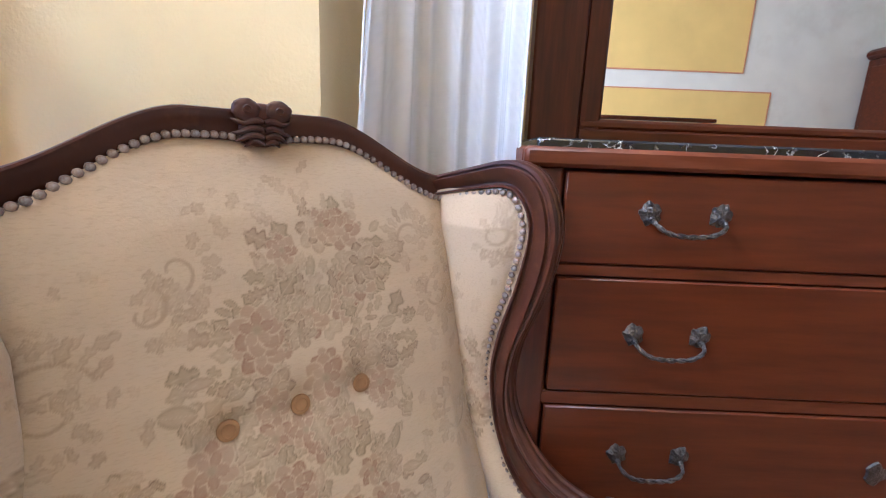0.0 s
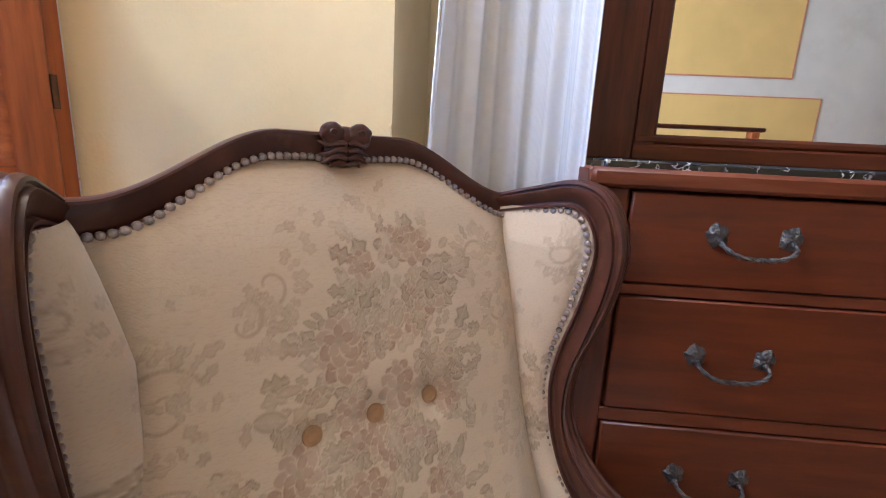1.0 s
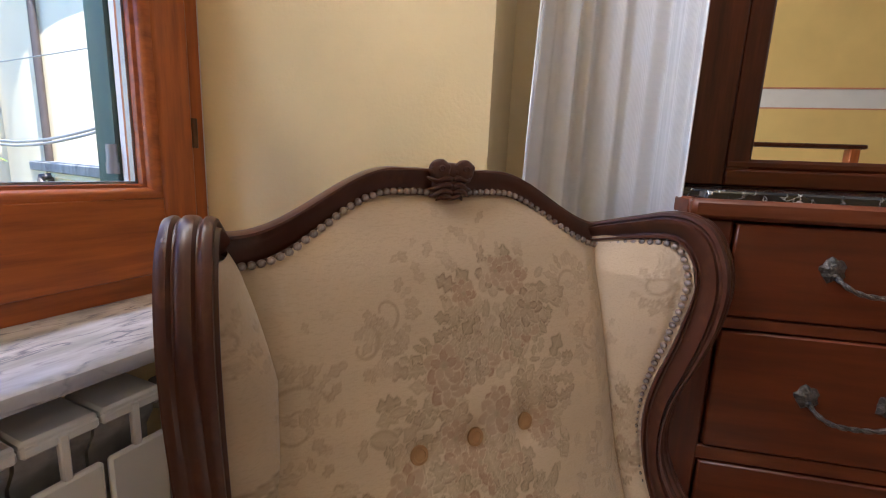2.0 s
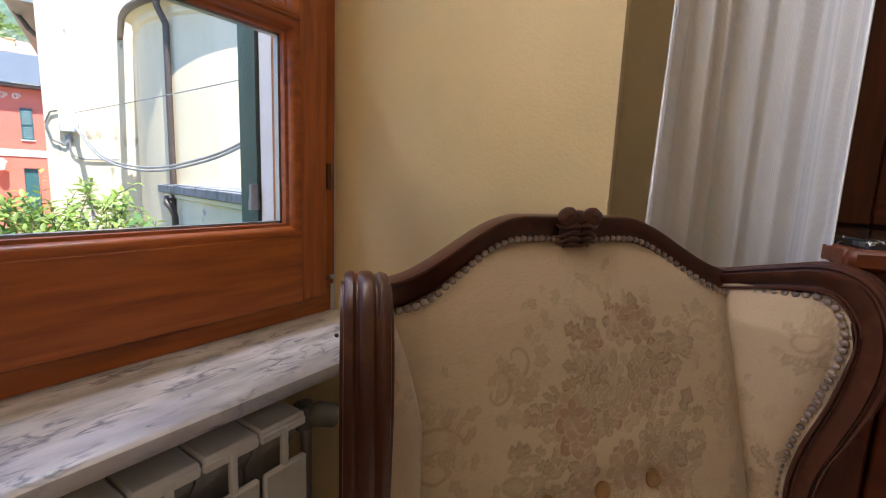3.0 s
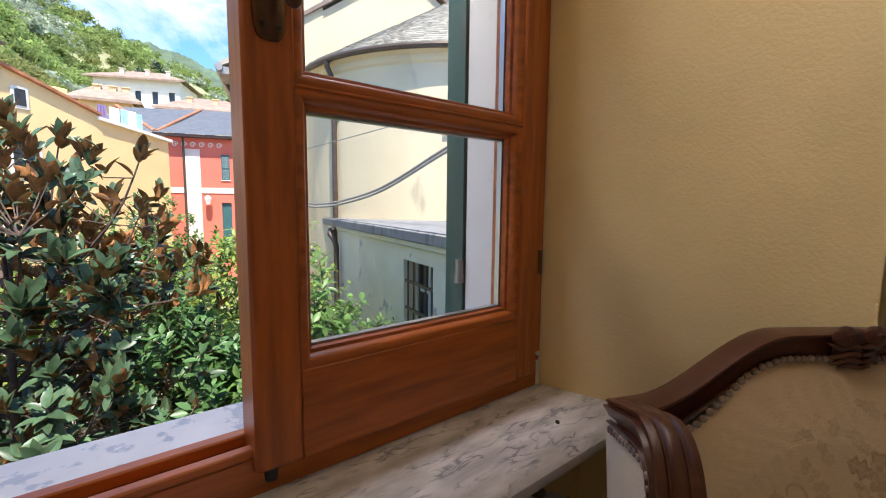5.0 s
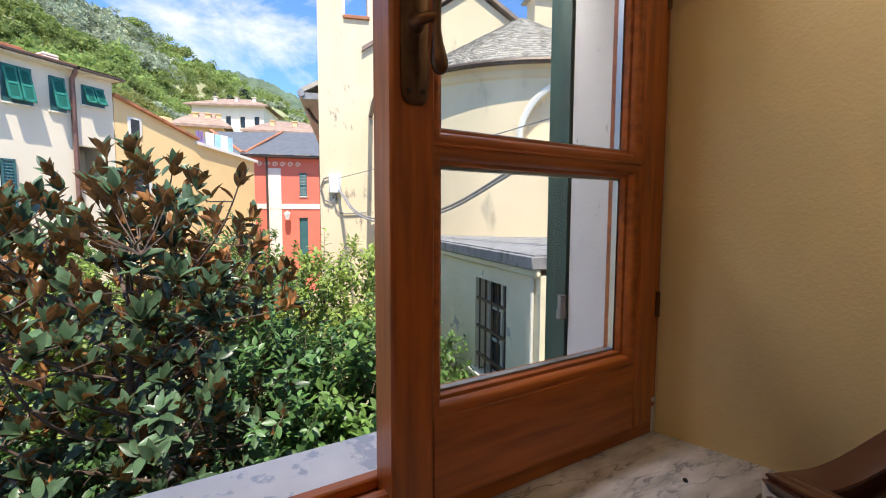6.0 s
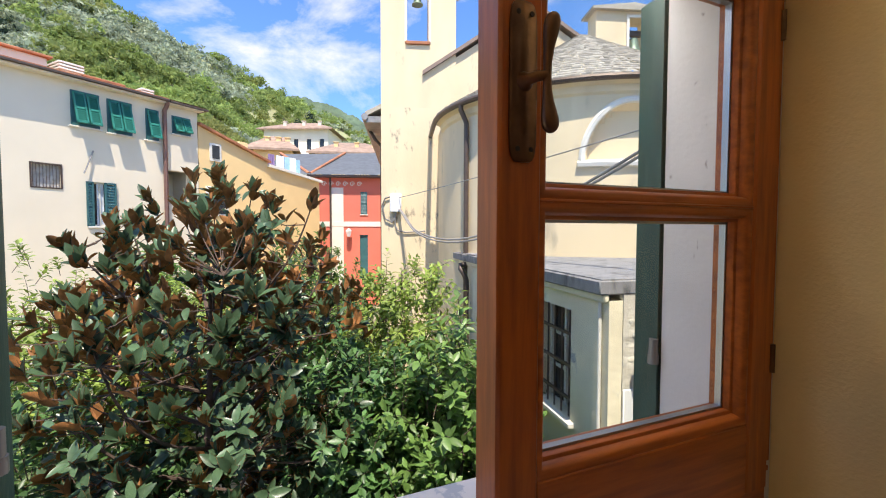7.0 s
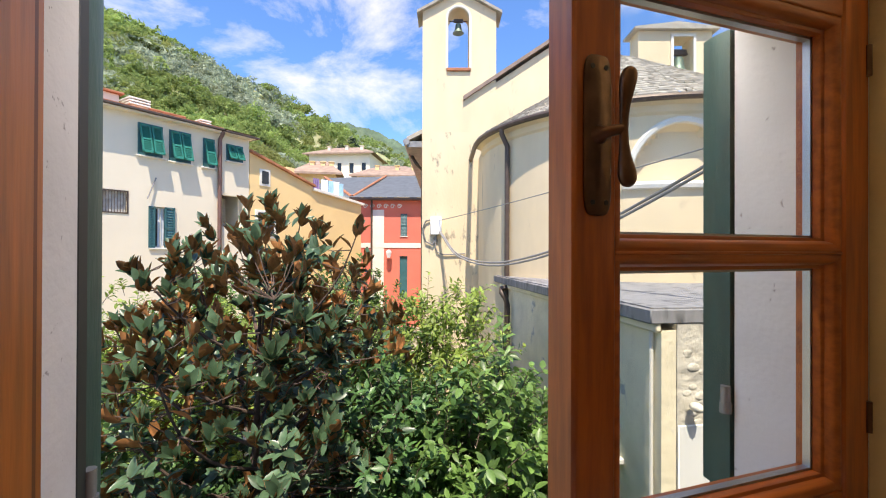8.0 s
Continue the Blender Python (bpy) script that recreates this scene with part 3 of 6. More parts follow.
def casement(name, label, handle):
    """One leaf, hinge edge at y = 0, free edge at y = -0.632, glass at x = 0; its room face towards +x."""
    leaf = part(name, Geo().box((-0.03, -0.632, 0.925), (0.036, -0.5595, 1.975), 0.005), PINEV, window, label)
    bottoms = ((0.925, 1.067), (1.485, 1.491), (1.909, 1.975))
    part("stile", Geo().box((-0.03, -0.067, 0.925), (0.036, 0.0, 1.975), 0.005), PINEV, leaf)
    for z0, z1 in bottoms:
        part("rail", Geo().box((-0.03, -0.5605, z0), (0.0345, -0.066, z1), 0.002), PINE, leaf)
    for z0, z1 in ((1.067, 1.485), (1.491, 1.909)):
        # rounded moulding round each pane, with a thin fillet at the glass
        g = Geo()
        lo_y, hi_y = -0.5605, -0.066
        ring = []
        for w, x in ((0.0, -0.028), (0.0, 0.0315), (0.003, 0.0325), (0.007, 0.0320), (0.011, 0.0300), (0.0145, 0.0265), (0.017, 0.0215), (0.0185, 0.0150), (0.0235, 0.0135), (0.0245, 0.0120), (0.0245, -0.028)):
            ring.append([(x, lo_y + w, z0 + w), (x, hi_y - w, z0 + w), (x, hi_y - w, z1 - w), (x, lo_y + w, z1 - w)])
        g.loft(ring, closed=True, caps=False)
        part("glazing_bead", g, PINE, leaf)
        g = Geo()
        a, b, c, d = lo_y + 0.023, hi_y - 0.023, z0 + 0.023, z1 - 0.023
        for lo, hi in (((a, c), (b, c + 0.006)), ((a, d - 0.006), (b, d)), ((a, c), (a + 0.006, d)), ((b - 0.006, c), (b, d))):
            g.box((-0.014, *lo), (-0.001, *hi))
        part("glazing_spacer", g, STEEL, leaf, "perforated zinc spacer bar")
        pane = part("pane", Geo().box((-0.003, a, c), (0.0005, b, d)), GLASS, leaf, "clear glass pane", smooth=0)
        pane.visible_shadow = False
    g = Geo()
    for z in (1.19, 1.84):
        part("hinge", Geo().tube([(0.036, 0.002, z - 0.028), (0.036, 0.002, z + 0.028)], 0.0055, 10), BRONZE, leaf, "dark bronze hinge")
    part("stopper", Geo().tube([(0.018, -0.606, 0.926), (0.018, -0.606, 0.904)], [0.011, 0.0095], 14), RUBBER, leaf, "black rubber stopper")
    if handle:
        yc, zc = -0.595, 1.650
        g = Geo()
        loop = []
        for x, w in ((0.036, 0.0225), (0.0395, 0.0225), (0.0425, 0.0185)):
            pts = []
            for k in range(28):
                t = math.tau * k / 28
                cz, sz = math.cos(t), math.sin(t)
                pts.append((x, yc + w * (abs(cz) ** 0.45) * (1 if cz > 0 else -1), zc + (0.111 - (0.0225 - w)) * (abs(sz) ** 0.30) * (1 if sz > 0 else -1)))
            loop.append(pts)
        g.loft(loop)
        plate = part("handle_plate", g, BRONZE, leaf, "long burnished bronze backplate")
        for dz in (0.093, -0.093):
            for dy in (-0.011, 0.011):
                part("screw", Geo().tube([(0.041, yc + dy, zc + dz), (0.0435, yc + dy, zc + dz)], [0.0042, 0.0035], 10), RUBBER, leaf)
        g = Geo().tube([(0.040, yc, zc), (0.048, yc, zc), (0.054, yc, zc), (0.064, yc + 0.006, zc + 0.001), (0.070, yc + 0.016, zc + 0.002)], [0.015, 0.011, 0.008, 0.0075, 0.0065], 14)
        shape = ((0.0835, 0.001), (0.0825, 0.0045), (0.0795, 0.0082), (0.074, 0.0104), (0.066, 0.0112), (0.054, 0.0100), (0.036, 0.0072), (0.018, 0.0058), (0.0, 0.0056),
                 (-0.018, 0.0062), (-0.034, 0.0080), (-0.048, 0.0106), (-0.058, 0.0120), (-0.066, 0.0112), (-0.0715, 0.0085), (-0.0745, 0.0045), (-0.0755, 0.001))
        g.tube([(0.070 + 0.9 * dz * dz, yc + 0.017 + 0.8 * dz * dz, zc + dz) for dz, q in shape], [q for dz, q in shape], 18)
        part("lever", g, BRONZE, leaf, "double-ended bronze lever")
    return leaf


leaf = casement("casement", "closed wooden casement with two panes", True)
leaf.matrix_local = pose(-0.700, 0.627, 0)
leaf = casement("casement", "wooden casement standing wide open", False)
leaf.matrix_local = pose(-0.676, -0.630, 0, 0, 0, 90)


# ---- outdoor window shutters, folded back on the facade ----
def flat_shutter(y_edge, sign, name="window_shutter"):
    sh = thing(name, pose(0, 0, 0), "dark green painted wooden shutter folded back outside", "shutter", "window shutters")
    g = Geo()
    y1 = y_edge + sign * 0.60
    prof = [(-0.945, 0.905), (-0.975, 0.896), (-1.010, 0.905)]
    g.prism([(-0.938, y_edge + sign * 0.004), (-0.962, y_edge), (-0.985, y_edge), (-1.012, y_edge + sign * 0.006), (-1.012, y1), (-0.938, y1)], 0.912, 2.03)
    g.prism([(-0.952, y_edge + sign * 0.010), (-0.968, y_edge + sign * 0.006), (-0.998, y_edge + sign * 0.012), (-0.998, y1), (-0.952, y1)], 0.898, 0.913)
    part("board", g, GREEN, sh)
    # the gap's shade is put in as a solid black strip
    if sign < 0:
        part("hinge_gap", Geo().box((-0.937, y_edge - 0.008, 0.925), (-0.904, y_edge + 0.003, 2.02), 0.003), RUBBER, sh, "black strip standing for the shaded gap beside the shutter")
    pin = Geo().tube([(-0.944, y_edge - sign * 0.002, 1.10), (-0.944, y_edge - sign * 0.002, 1.165)], 0.011, 10)
    pin.tube([(-0.944, y_edge - sign * 0.002, 1.10), (-0.944, y_edge - sign * 0.002, 1.125)], 0.0135, 10)
    part("hinge_pin", pin, PIPEG, sh, "painted iron hinge pin")


flat_shutter(0.632, 1)
flat_shutter(-0.652, -1)


# ---- radiator under the sill ----
rad = thing("radiator", pose(-0.455, 0.405, 0), "white enamelled aluminium radiator under the marble sill", "radiator")
sec = Geo().box((-0.012, -0.080, 0.12), (0.0, -0.003, 0.745), 0.004)
top = Geo().box((-0.095, -0.0815, 0.800), (-0.006, -0.0015, 0.815), 0.004).box((-0.016, -0.0815, 0.793), (-0.004, -0.0015, 0.808), 0.003)
rib = Geo().box((-0.012, -0.047, 0.735), (-0.002, -0.036, 0.806), 0.002)
# core in a darker, mottled grey than the front enamel
body = Geo()
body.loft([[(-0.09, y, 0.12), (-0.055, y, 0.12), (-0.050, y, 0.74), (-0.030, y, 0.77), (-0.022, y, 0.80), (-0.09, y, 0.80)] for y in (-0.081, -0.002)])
meshes = [(n, mesh_of(n, q, m)) for n, q, m in (("section_front", sec, ENAMEL), ("section_top", top, ENAMEL), ("section_rib", rib, ENAMEL), ("section_core", body, COREGREY))]
for k in range(10):
    for n, me in meshes:
        ob = part(n, me, None, rad)
        ob.location = (0, -0.083 * k, 0)
for y in (-0.1, -0.7):
    part("foot", Geo().box((-0.07, y, 0.0), (-0.03, y + 0.03, 0.125), 0.004), ENAMEL, rad)
g = Geo().tube([(-0.03, -0.005, 0.79), (-0.03, 0.022, 0.79)], 0.012, 12)
g.tube([(-0.03, 0.018, 0.815), (-0.03, 0.018, 0.30)], [0.010, 0.008], 10)
part("valve_body", g, STEEL, rad, "metal valve")
g = Geo().tube([(-0.028, 0.016, 0.79), (-0.022, 0.024, 0.79), (-0.016, 0.034, 0.79), (0.004, 0.052, 0.786), (0.008, 0.056, 0.785)], [0.012, 0.0185, 0.0205, 0.0195, 0.014], 10)
g.tube([(-0.03, 0.012, 0.772), (-0.03, 0.012, 0.812)], 0.016, 12)
part("valve_knob", g, VALVE, rad, "grey ribbed valve knob")


peb = thing("pebble", pose(-0.532, 0.533, SILL), "small dark crumb lying on the marble sill", "crumb")
part("crumb", Geo().ball((0, 0, 0.004), 0.0045, (1.2, 0.8, 0.9), 8, 5), RUBBER, peb)

# ---- net curtain ----
cur = thing("curtain", pose(0, 0, 0), "white net curtain hanging in soft folds beside the wall", "curtain")
HANG = curve([(-0.052, 0.806, 0), (-0.030, 0.880, 0), (0.015, 0.965, 0), (0.090, 1.000, 0), (0.165, 0.965, 0), (0.216, 0.925, 0)], 241)
NU, NV = 240, 22


def drape(j, z):
    p, q = HANG[j], HANG[min(j + 1, 240)] - HANG[max(j - 1, 0)]
    n = Vector((q.y, -q.x, 0)).normalized()
    s = j / NU
    fold = 0.0075 * math.sin(s * 44 + 0.5 * math.sin(z * 1.3)) + 0.0022 * math.sin(s * 83 + 1.0 + 0.6 * z) + 0.007 * math.sin(s * 19 + 2)
    back = 0.20 * min(0.5, max(0.0, z - 1.10)) * max(0.0, 1 - s / 0.45)      # the near edge hangs in from the rod
    return p.x + n.x * fold - 0.012 * max(0.0, 1 - s / 0.3), p.y + n.y * fold + back, z


V, Fc = [], []
for i in range(NV + 1):
    V += [drape(j, 0.03 + 2.6 * i / NV) for j in range(NU + 1)]
for i in range(NV):
    for j in range(NU):
        a = i * (NU + 1) + j
        Fc.append((a, a + 1, a + NU + 2, a + NU + 1))
part("net", Geo().add(V, Fc), NET, cur, fix=False, smooth=80)
for j in (0, 240):
    g = Geo().tube([drape(j, z) for z in (0.03, 0.6, 1.2, 1.8, 2.63)], 0.0019, 6)
    part("hem", g, CLOTHA, cur, "double-stitched white hem")
part("rod", Geo().tube([(-0.12, 0.93, 2.64), (0.5, 1.02, 2.64)], 0.012, 12), BRONZE, cur)


# ---- chest of drawers ----
def leaf_plate():
    """A small cast vine leaf, lying in x and z, standing out to -y."""
    g = Geo()
    n = 26
    rim, mid = [], []
    for k in range(n):
        t = math.tau * k / n
        r = 0.0180 * (1 + 0.10 * math.cos(5 * t - math.pi / 2) + 0.07 * math.cos(9 * t + 0.4))
        rim.append((r * math.cos(t), 0.0, r * math.sin(t) * 1.12))
        mid.append((0.62 * r * math.cos(t), -0.0055 - 0.002 * math.cos(5 * t), 0.62 * r * math.sin(t) * 1.12))
    back = [(x, 0.002, z) for x, y, z in rim]
    core = [(0.0045 * math.cos(math.tau * k / n), -0.0075, 0.0045 * math.sin(math.tau * k / n)) for k in range(n)]
    return g.loft([back, rim, mid, core])


def bail_grip(w):
    """A twisted drop handle between two plates w apart."""
    g = Geo()
    pts = curve([(-w / 2, -0.006, -0.004), (-w / 2 + 0.001, -0.020, -0.010), (-w / 2 + 0.010, -0.027, -0.018), (-w / 2 + 0.028, -0.029, -0.026), (0, -0.029, -0.0285),
                 (w / 2 - 0.028, -0.029, -0.026), (w / 2 - 0.010, -0.027, -0.018), (w / 2 - 0.001, -0.020, -0.010), (w / 2, -0.006, -0.004)], 46)
    for ph in (0.0, math.pi):
        strand = []
        for i, p in enumerate(pts):
            a = i * 0.62 + ph
            strand.append(p + Vector((0.0012 * math.cos(a) * 0.5, 0.0019 * math.cos(a), 0.0019 * math.sin(a))))
        g.tube(strand, 0.0029, 7)
    g.tube([(-w / 2, 0.0, -0.004), (-w / 2, -0.013, -0.006)], [0.006, 0.0045], 10).tube([(w / 2, 0.0, -0.004), (w / 2, -0.013, -0.006)], [0.006, 0.0045], 10)
    return g


chest = thing("chest_of_drawers", pose(0.227, 0.858, 0, 0, 0, SKEW), "red mahogany chest of drawers with a black marble top", "chest of drawers")
W, DEEPNESS = 1.41, 0.50
part("side_panel", Geo().box((0.0, 0.0, 0.08), (0.064, DEEPNESS, 1.083), 0.006), MAHOGV, chest)
part("side_panel", Geo().box((W - 0.064, 0.0, 0.08), (W, DEEPNESS, 1.083), 0.006), MAHOGV, chest)
part("back_panel", Geo().box((0.04, DEEPNESS - 0.02, 0.08), (W - 0.04, DEEPNESS - 0.004, 1.08)), MAHOG, chest)
rails = [(1.078, 1.113), (0.896, 0.916), (0.648, 0.674), (0.405, 0.428), (0.10, 0.19)]
part("top_rail", Geo().box((-0.006, -0.012, 1.080), (W + 0.006, 0.012, 1.113), 0.007).box((-0.006, 0.012, 1.083), (0.012, DEEPNESS, 1.113), 0.004), MAHOGE, chest, "worn reddish front edge")
# near-black filler, so the drawer gaps read as shade
part("carcass", Geo().box((0.05, 0.10, 0.1), (W - 0.05, DEEPNESS - 0.02, 1.07)), DARK, chest)
for z0, z1 in rails[1:]:
    part("rail", Geo().box((0.060, 0.002, z0), (W - 0.060, 0.10, z1), 0.002), MAHOGE if z1 > 0.5 else MAHOG, chest)
part("marble_top", Geo().box((0.014, -0.002, 1.090), (W - 0.014, DEEPNESS, 1.127), 0.004), BLACKM, chest, "black marble top with white veins")
PLATE, GRIP = mesh_of("leaf_plate", leaf_plate(), IRON), mesh_of("bail", bail_grip(0.118), IRON)
key = Geo()
key.loft([[(r * math.cos(t) * (1 + 0.25 * math.cos(3 * t)), y, r * math.sin(t) * (1 + 0.2 * math.cos(4 * t))) for t in (math.tau * k / 24 for k in range(24))] for r, y in ((0.022, 0.001), (0.021, -0.003), (0.010, -0.005))])
KEY = mesh_of("keyhole_plate", key, IRON)
for i, (z0, z1, hz) in enumerate(((0.919, 1.075, 1.006), (0.677, 0.893, 0.789), (0.431, 0.645, 0.547), (0.193, 0.402, 0.30))):
    dr = part("drawer", Geo().box((0.067, -0.002, z0), (W - 0.067, 0.40, z1), 0.003), MAHOG, chest)
    for xc in (0.271, W - 0.271):
        for k, s in ((-1, 1), (1, -1)):
            p = part("leaf_plate", PLATE, None, dr)
            p.matrix_local = pose(xc + k * 0.059, -0.003, hz + 0.004, 0, 18 * k, 0)
        b = part("bail", GRIP, None, dr, "twisted pewter drop handle")
        b.matrix_local = pose(xc, -0.004, hz)
    kp = part("keyhole_plate", KEY, None, dr)
    kp.location = (W / 2, -0.003, hz - 0.015)
for x in (0.0, W - 0.07):
    for y in (0.0, DEEPNESS - 0.07):
        part("foot", Geo().loft([[(x + 0.035 + r * a, y + 0.035 + r * b, z) for a, b in ((-1, -1), (1, -1), (1, 1), (-1, 1))] for r, z in ((0.022, 0.0), (0.028, 0.04), (0.035, 0.09))]), MAHOGV, chest)


# ---- mirror standing on the chest ----
mir = thing("dresser_mirror", ROOM, "large dressing mirror in a broad dark mahogany frame", "mirror")
L0, R0, Z0, Z1 = -0.185, 1.13, 1.128, 2.25
g = Geo().box((L0, -0.012, Z0), (-0.057, 0.05, Z1), 0.006)
part("frame_side", g, MAHOGV, mir)
part("frame_side", Geo().box((-0.060, 0.0, Z0), (0.002, 0.045, Z1), 0.008), MAHOGV, mir)
part("frame_side", Geo().box((R0 - 0.002, -0.012, Z0), (R0 + 0.18, 0.05, Z1), 0.006), MAHOGV, mir)
part("frame_rail", Geo().box((-0.058, -0.006, Z0), (R0, 0.048, 1.172), 0.006).box((-0.058, -0.002, 1.170), (R0, 0.046, 1.196), 0.008), MAHOG, mir)
part("frame_rail", Geo().box((-0.058, -0.006, Z1 - 0.12), (R0, 0.048, Z1 - 0.001), 0.006), MAHOG, mir)
part("mirror_glass", Geo().box((-0.01, 0.012, 1.18), (R0 + 0.01, 0.018, Z1 - 0.1)), MIRROR, mir, "clear mirror glass", smooth=0)

# ---- furniture behind, seen only in the mirror ----
bed = thing("bed_headboard", ROOM, "dark brown wooden headboard with a thin open top rail", "headboard")
part("rail", Geo().box((0.30, -1.64, 1.338), (1.23, -1.58, 1.362), 0.006), MAHOGV, bed)
for a in (0.34, 1.15):
    part("post", Geo().box((a, -1.64, 0.0), (a + 0.05, -1.58, 1.34), 0.006), PINEV, bed)
part("panel", Geo().box((0.34, -1.625, 0.3), (1.2, -1.60, 0.8), 0.004), PINE, bed)
arm = thing("wardrobe", ROOM, "brown wooden wardrobe with a broad cornice", "wardrobe")
part("body", Geo().box((3.70, -3.46, 0.0), (4.35, -2.6, 2.15), 0.01), MAHOGV, arm)
part("cornice", Geo().box((3.66, -3.48, 2.15), (4.38, -2.56, 2.24), 0.03), MAHOGV, arm)
part("door", Geo().box((3.692, -3.40, 0.1), (3.702, -2.66, 2.08), 0.003), MAHOG, arm)


# ---- wing chair ----
chair = thing("wing_armchair", pose(-0.1185, 0.6565, 0, 0, 0, 53), "walnut-framed wing armchair in faded floral tapestry with brass nails", "armchair")


def rail_top(a):
    return 1.054 + 0.088 * smoothstep((0.31 - abs(a)) / 0.22)


def nail_line(a):
    return 1.012 + 0.092 * smoothstep((0.305 - abs(a)) / 0.21) - 0.009 * math.exp(-(a / 0.028) ** 2)


BUTTONS = ((-0.094, 0.748), (-0.002, 0.751), (0.092, 0.752))


def back_b(a, z):
    """How far the back's cloth stands forward."""
    b = -0.040 + 0.325 * (1.15 - z) + 0.036 * (a / 0.31) ** 2 * max(0.0, min(1.0, (z - 0.65) / 0.4)) + 0.022 * max(0.0, 1 - (a / 0.33) ** 2) * min(1.0, max(0.0, (nail_line(a) - z) / 0.10)) ** 0.6
    b -= 0.020 * smoothstep((abs(a) - 0.25) / 0.07)
    for u, w in BUTTONS:
        b -= 0.013 * math.exp(-((a - u) ** 2 + (z - w) ** 2) / 0.0007)
    return b


rng = np.random.default_rng(7)


def petal(A, Z, x, y, ang, ln, wd, lobes=0):
    """A soft-edged leaf or petal from (x, y) along ang: its cover and its vein."""
    c, s = math.cos(ang), math.sin(ang)
    p, q = ((A - x) * c + (Z - y) * s) / ln, (-(A - x) * s + (Z - y) * c) / wd
    half = np.sqrt(np.clip(np.sin(np.pi * np.clip(p, 0, 1)), 0, 1)) * (1 + (0.30 * np.sin(lobes * np.pi * p) if lobes else 0))
    inside = np.clip((half - np.abs(q)) * 6.0, 0, 1) * ((p > 0) & (p < 1))
    vein = np.maximum(np.clip(1 - np.abs(q) * 6, 0, 1), 0.55 * np.clip((half - np.abs(q)) * 3.2 - 0.55, 0, 1)) * inside
    rim = np.clip((half * 1.08 + 0.13 - np.abs(q)) * 5.0, 0, 1) * ((p > -0.06) & (p < 1.08))
    return np.maximum(inside, rim), vein, inside


def scroll(A, Z, x, y, r, a0, turns, thick, sign):
    """A rolled acanthus tendril."""
    best = np.zeros_like(A)
    steps = 70
    for k in range(steps):
        t = k / steps
        th = a0 + sign * turns * math.tau * t
        rr = r * (1 - 0.82 * t)
        px, py = x + rr * math.cos(th), y + rr * math.sin(th)
        w = thick * (1.2 - 0.6 * t)
        best = np.maximum(best, np.clip(1.6 - np.hypot(A - px, Z - py) / w, 0, 1))
    return np.clip(best, 0, 1)


def tapestry(A, Z, bouquet, scrolls, leaves):
    """Three layers of the woven design: brown shading, green leaves, rosy flowers."""
    R, G, B = (np.zeros_like(A) for _ in range(3))

    def lay(cover, vein, kind, depth, mask=None):
        nonlocal R, G, B
        keep = 1 - cover
        mask = cover if mask is None else mask
        R, G, B = R * keep, G * keep, B * keep
        if kind == 0:
            R = R + mask * depth * (1 - 0.85 * vein)
        elif kind == 1:
            G = G + mask * depth * (1 - 0.85 * vein)
        else:
            B = B + mask * depth * (1 - 0.6 * vein)
            R = R + 0.25 * mask * vein

    def stitch(blade, kind, depth):
        cover, vein, mask = blade
        lay(cover, vein, kind, depth, mask)

    for cx, cy, sx, sy, n in bouquet:
        for _ in range(n):
            th = rng.uniform(0, math.tau)
            d = math.sqrt(rng.uniform(0.05, 1))
            x, y = cx + sx * d * math.cos(th), cy + sy * d * math.sin(th)
            ang = th + rng.uniform(-0.7, 0.7)
            ln = rng.uniform(0.016, 0.042)
            stitch(petal(A, Z, x, y, ang, ln, ln * rng.uniform(0.20, 0.34), rng.choice([0, 4, 6])), rng.choice([0, 1, 1]), rng.uniform(0.30, 0.80))
        for _ in range(max(3, n // 8)):
            th, d = rng.uniform(0, math.tau), math.sqrt(rng.uniform(0, 0.8))
            x, y = cx + sx * d * math.cos(th) * 0.8, cy + sy * d * math.sin(th) * 0.85
            rad = rng.uniform(0.016, 0.032)
            kind, turn = rng.choice([2, 2, 0]), rng.uniform(0, 1)
            for ring, cnt in ((1.0, 7), (0.62, 5)):
                for k in range(cnt):
                    t = turn + math.tau * k / cnt + ring
                    stitch(petal(A, Z, x + 0.12 * rad * math.cos(t), y + 0.12 * rad * math.sin(t), t, rad * ring, rad * ring * 0.40), kind, rng.uniform(0.35, 0.85))
            lay(np.clip(1.6 - np.hypot(A - x, Z - y) / (rad * 0.18), 0, 1), np.zeros_like(A), 1, 0.5)
    for x, y, r, a0, turns, sign in scrolls:
        m = scroll(A, Z, x, y, r, a0, turns, 0.0021, sign)
        lay(m, np.zeros_like(A), 0, 0.34)
        for k in range(13):
            t = a0 + sign * turns * 0.32 * k
            px, py = x + r * math.cos(t), y + r * math.sin(t)
            stitch(petal(A, Z, px, py, t + rng.uniform(-0.5, 0.5), rng.uniform(0.015, 0.035), rng.uniform(0.004, 0.008), 4), 0, rng.uniform(0.25, 0.5))
    for x0, x1, y0, y1, n in leaves:
        for _ in range(n):
            stitch(petal(A, Z, rng.uniform(x0, x1), rng.uniform(y0, y1), rng.uniform(0, math.tau), rng.uniform(0.015, 0.032), rng.uniform(0.004, 0.008), 4), 0, rng.uniform(0.15, 0.4))
    return R, G, B


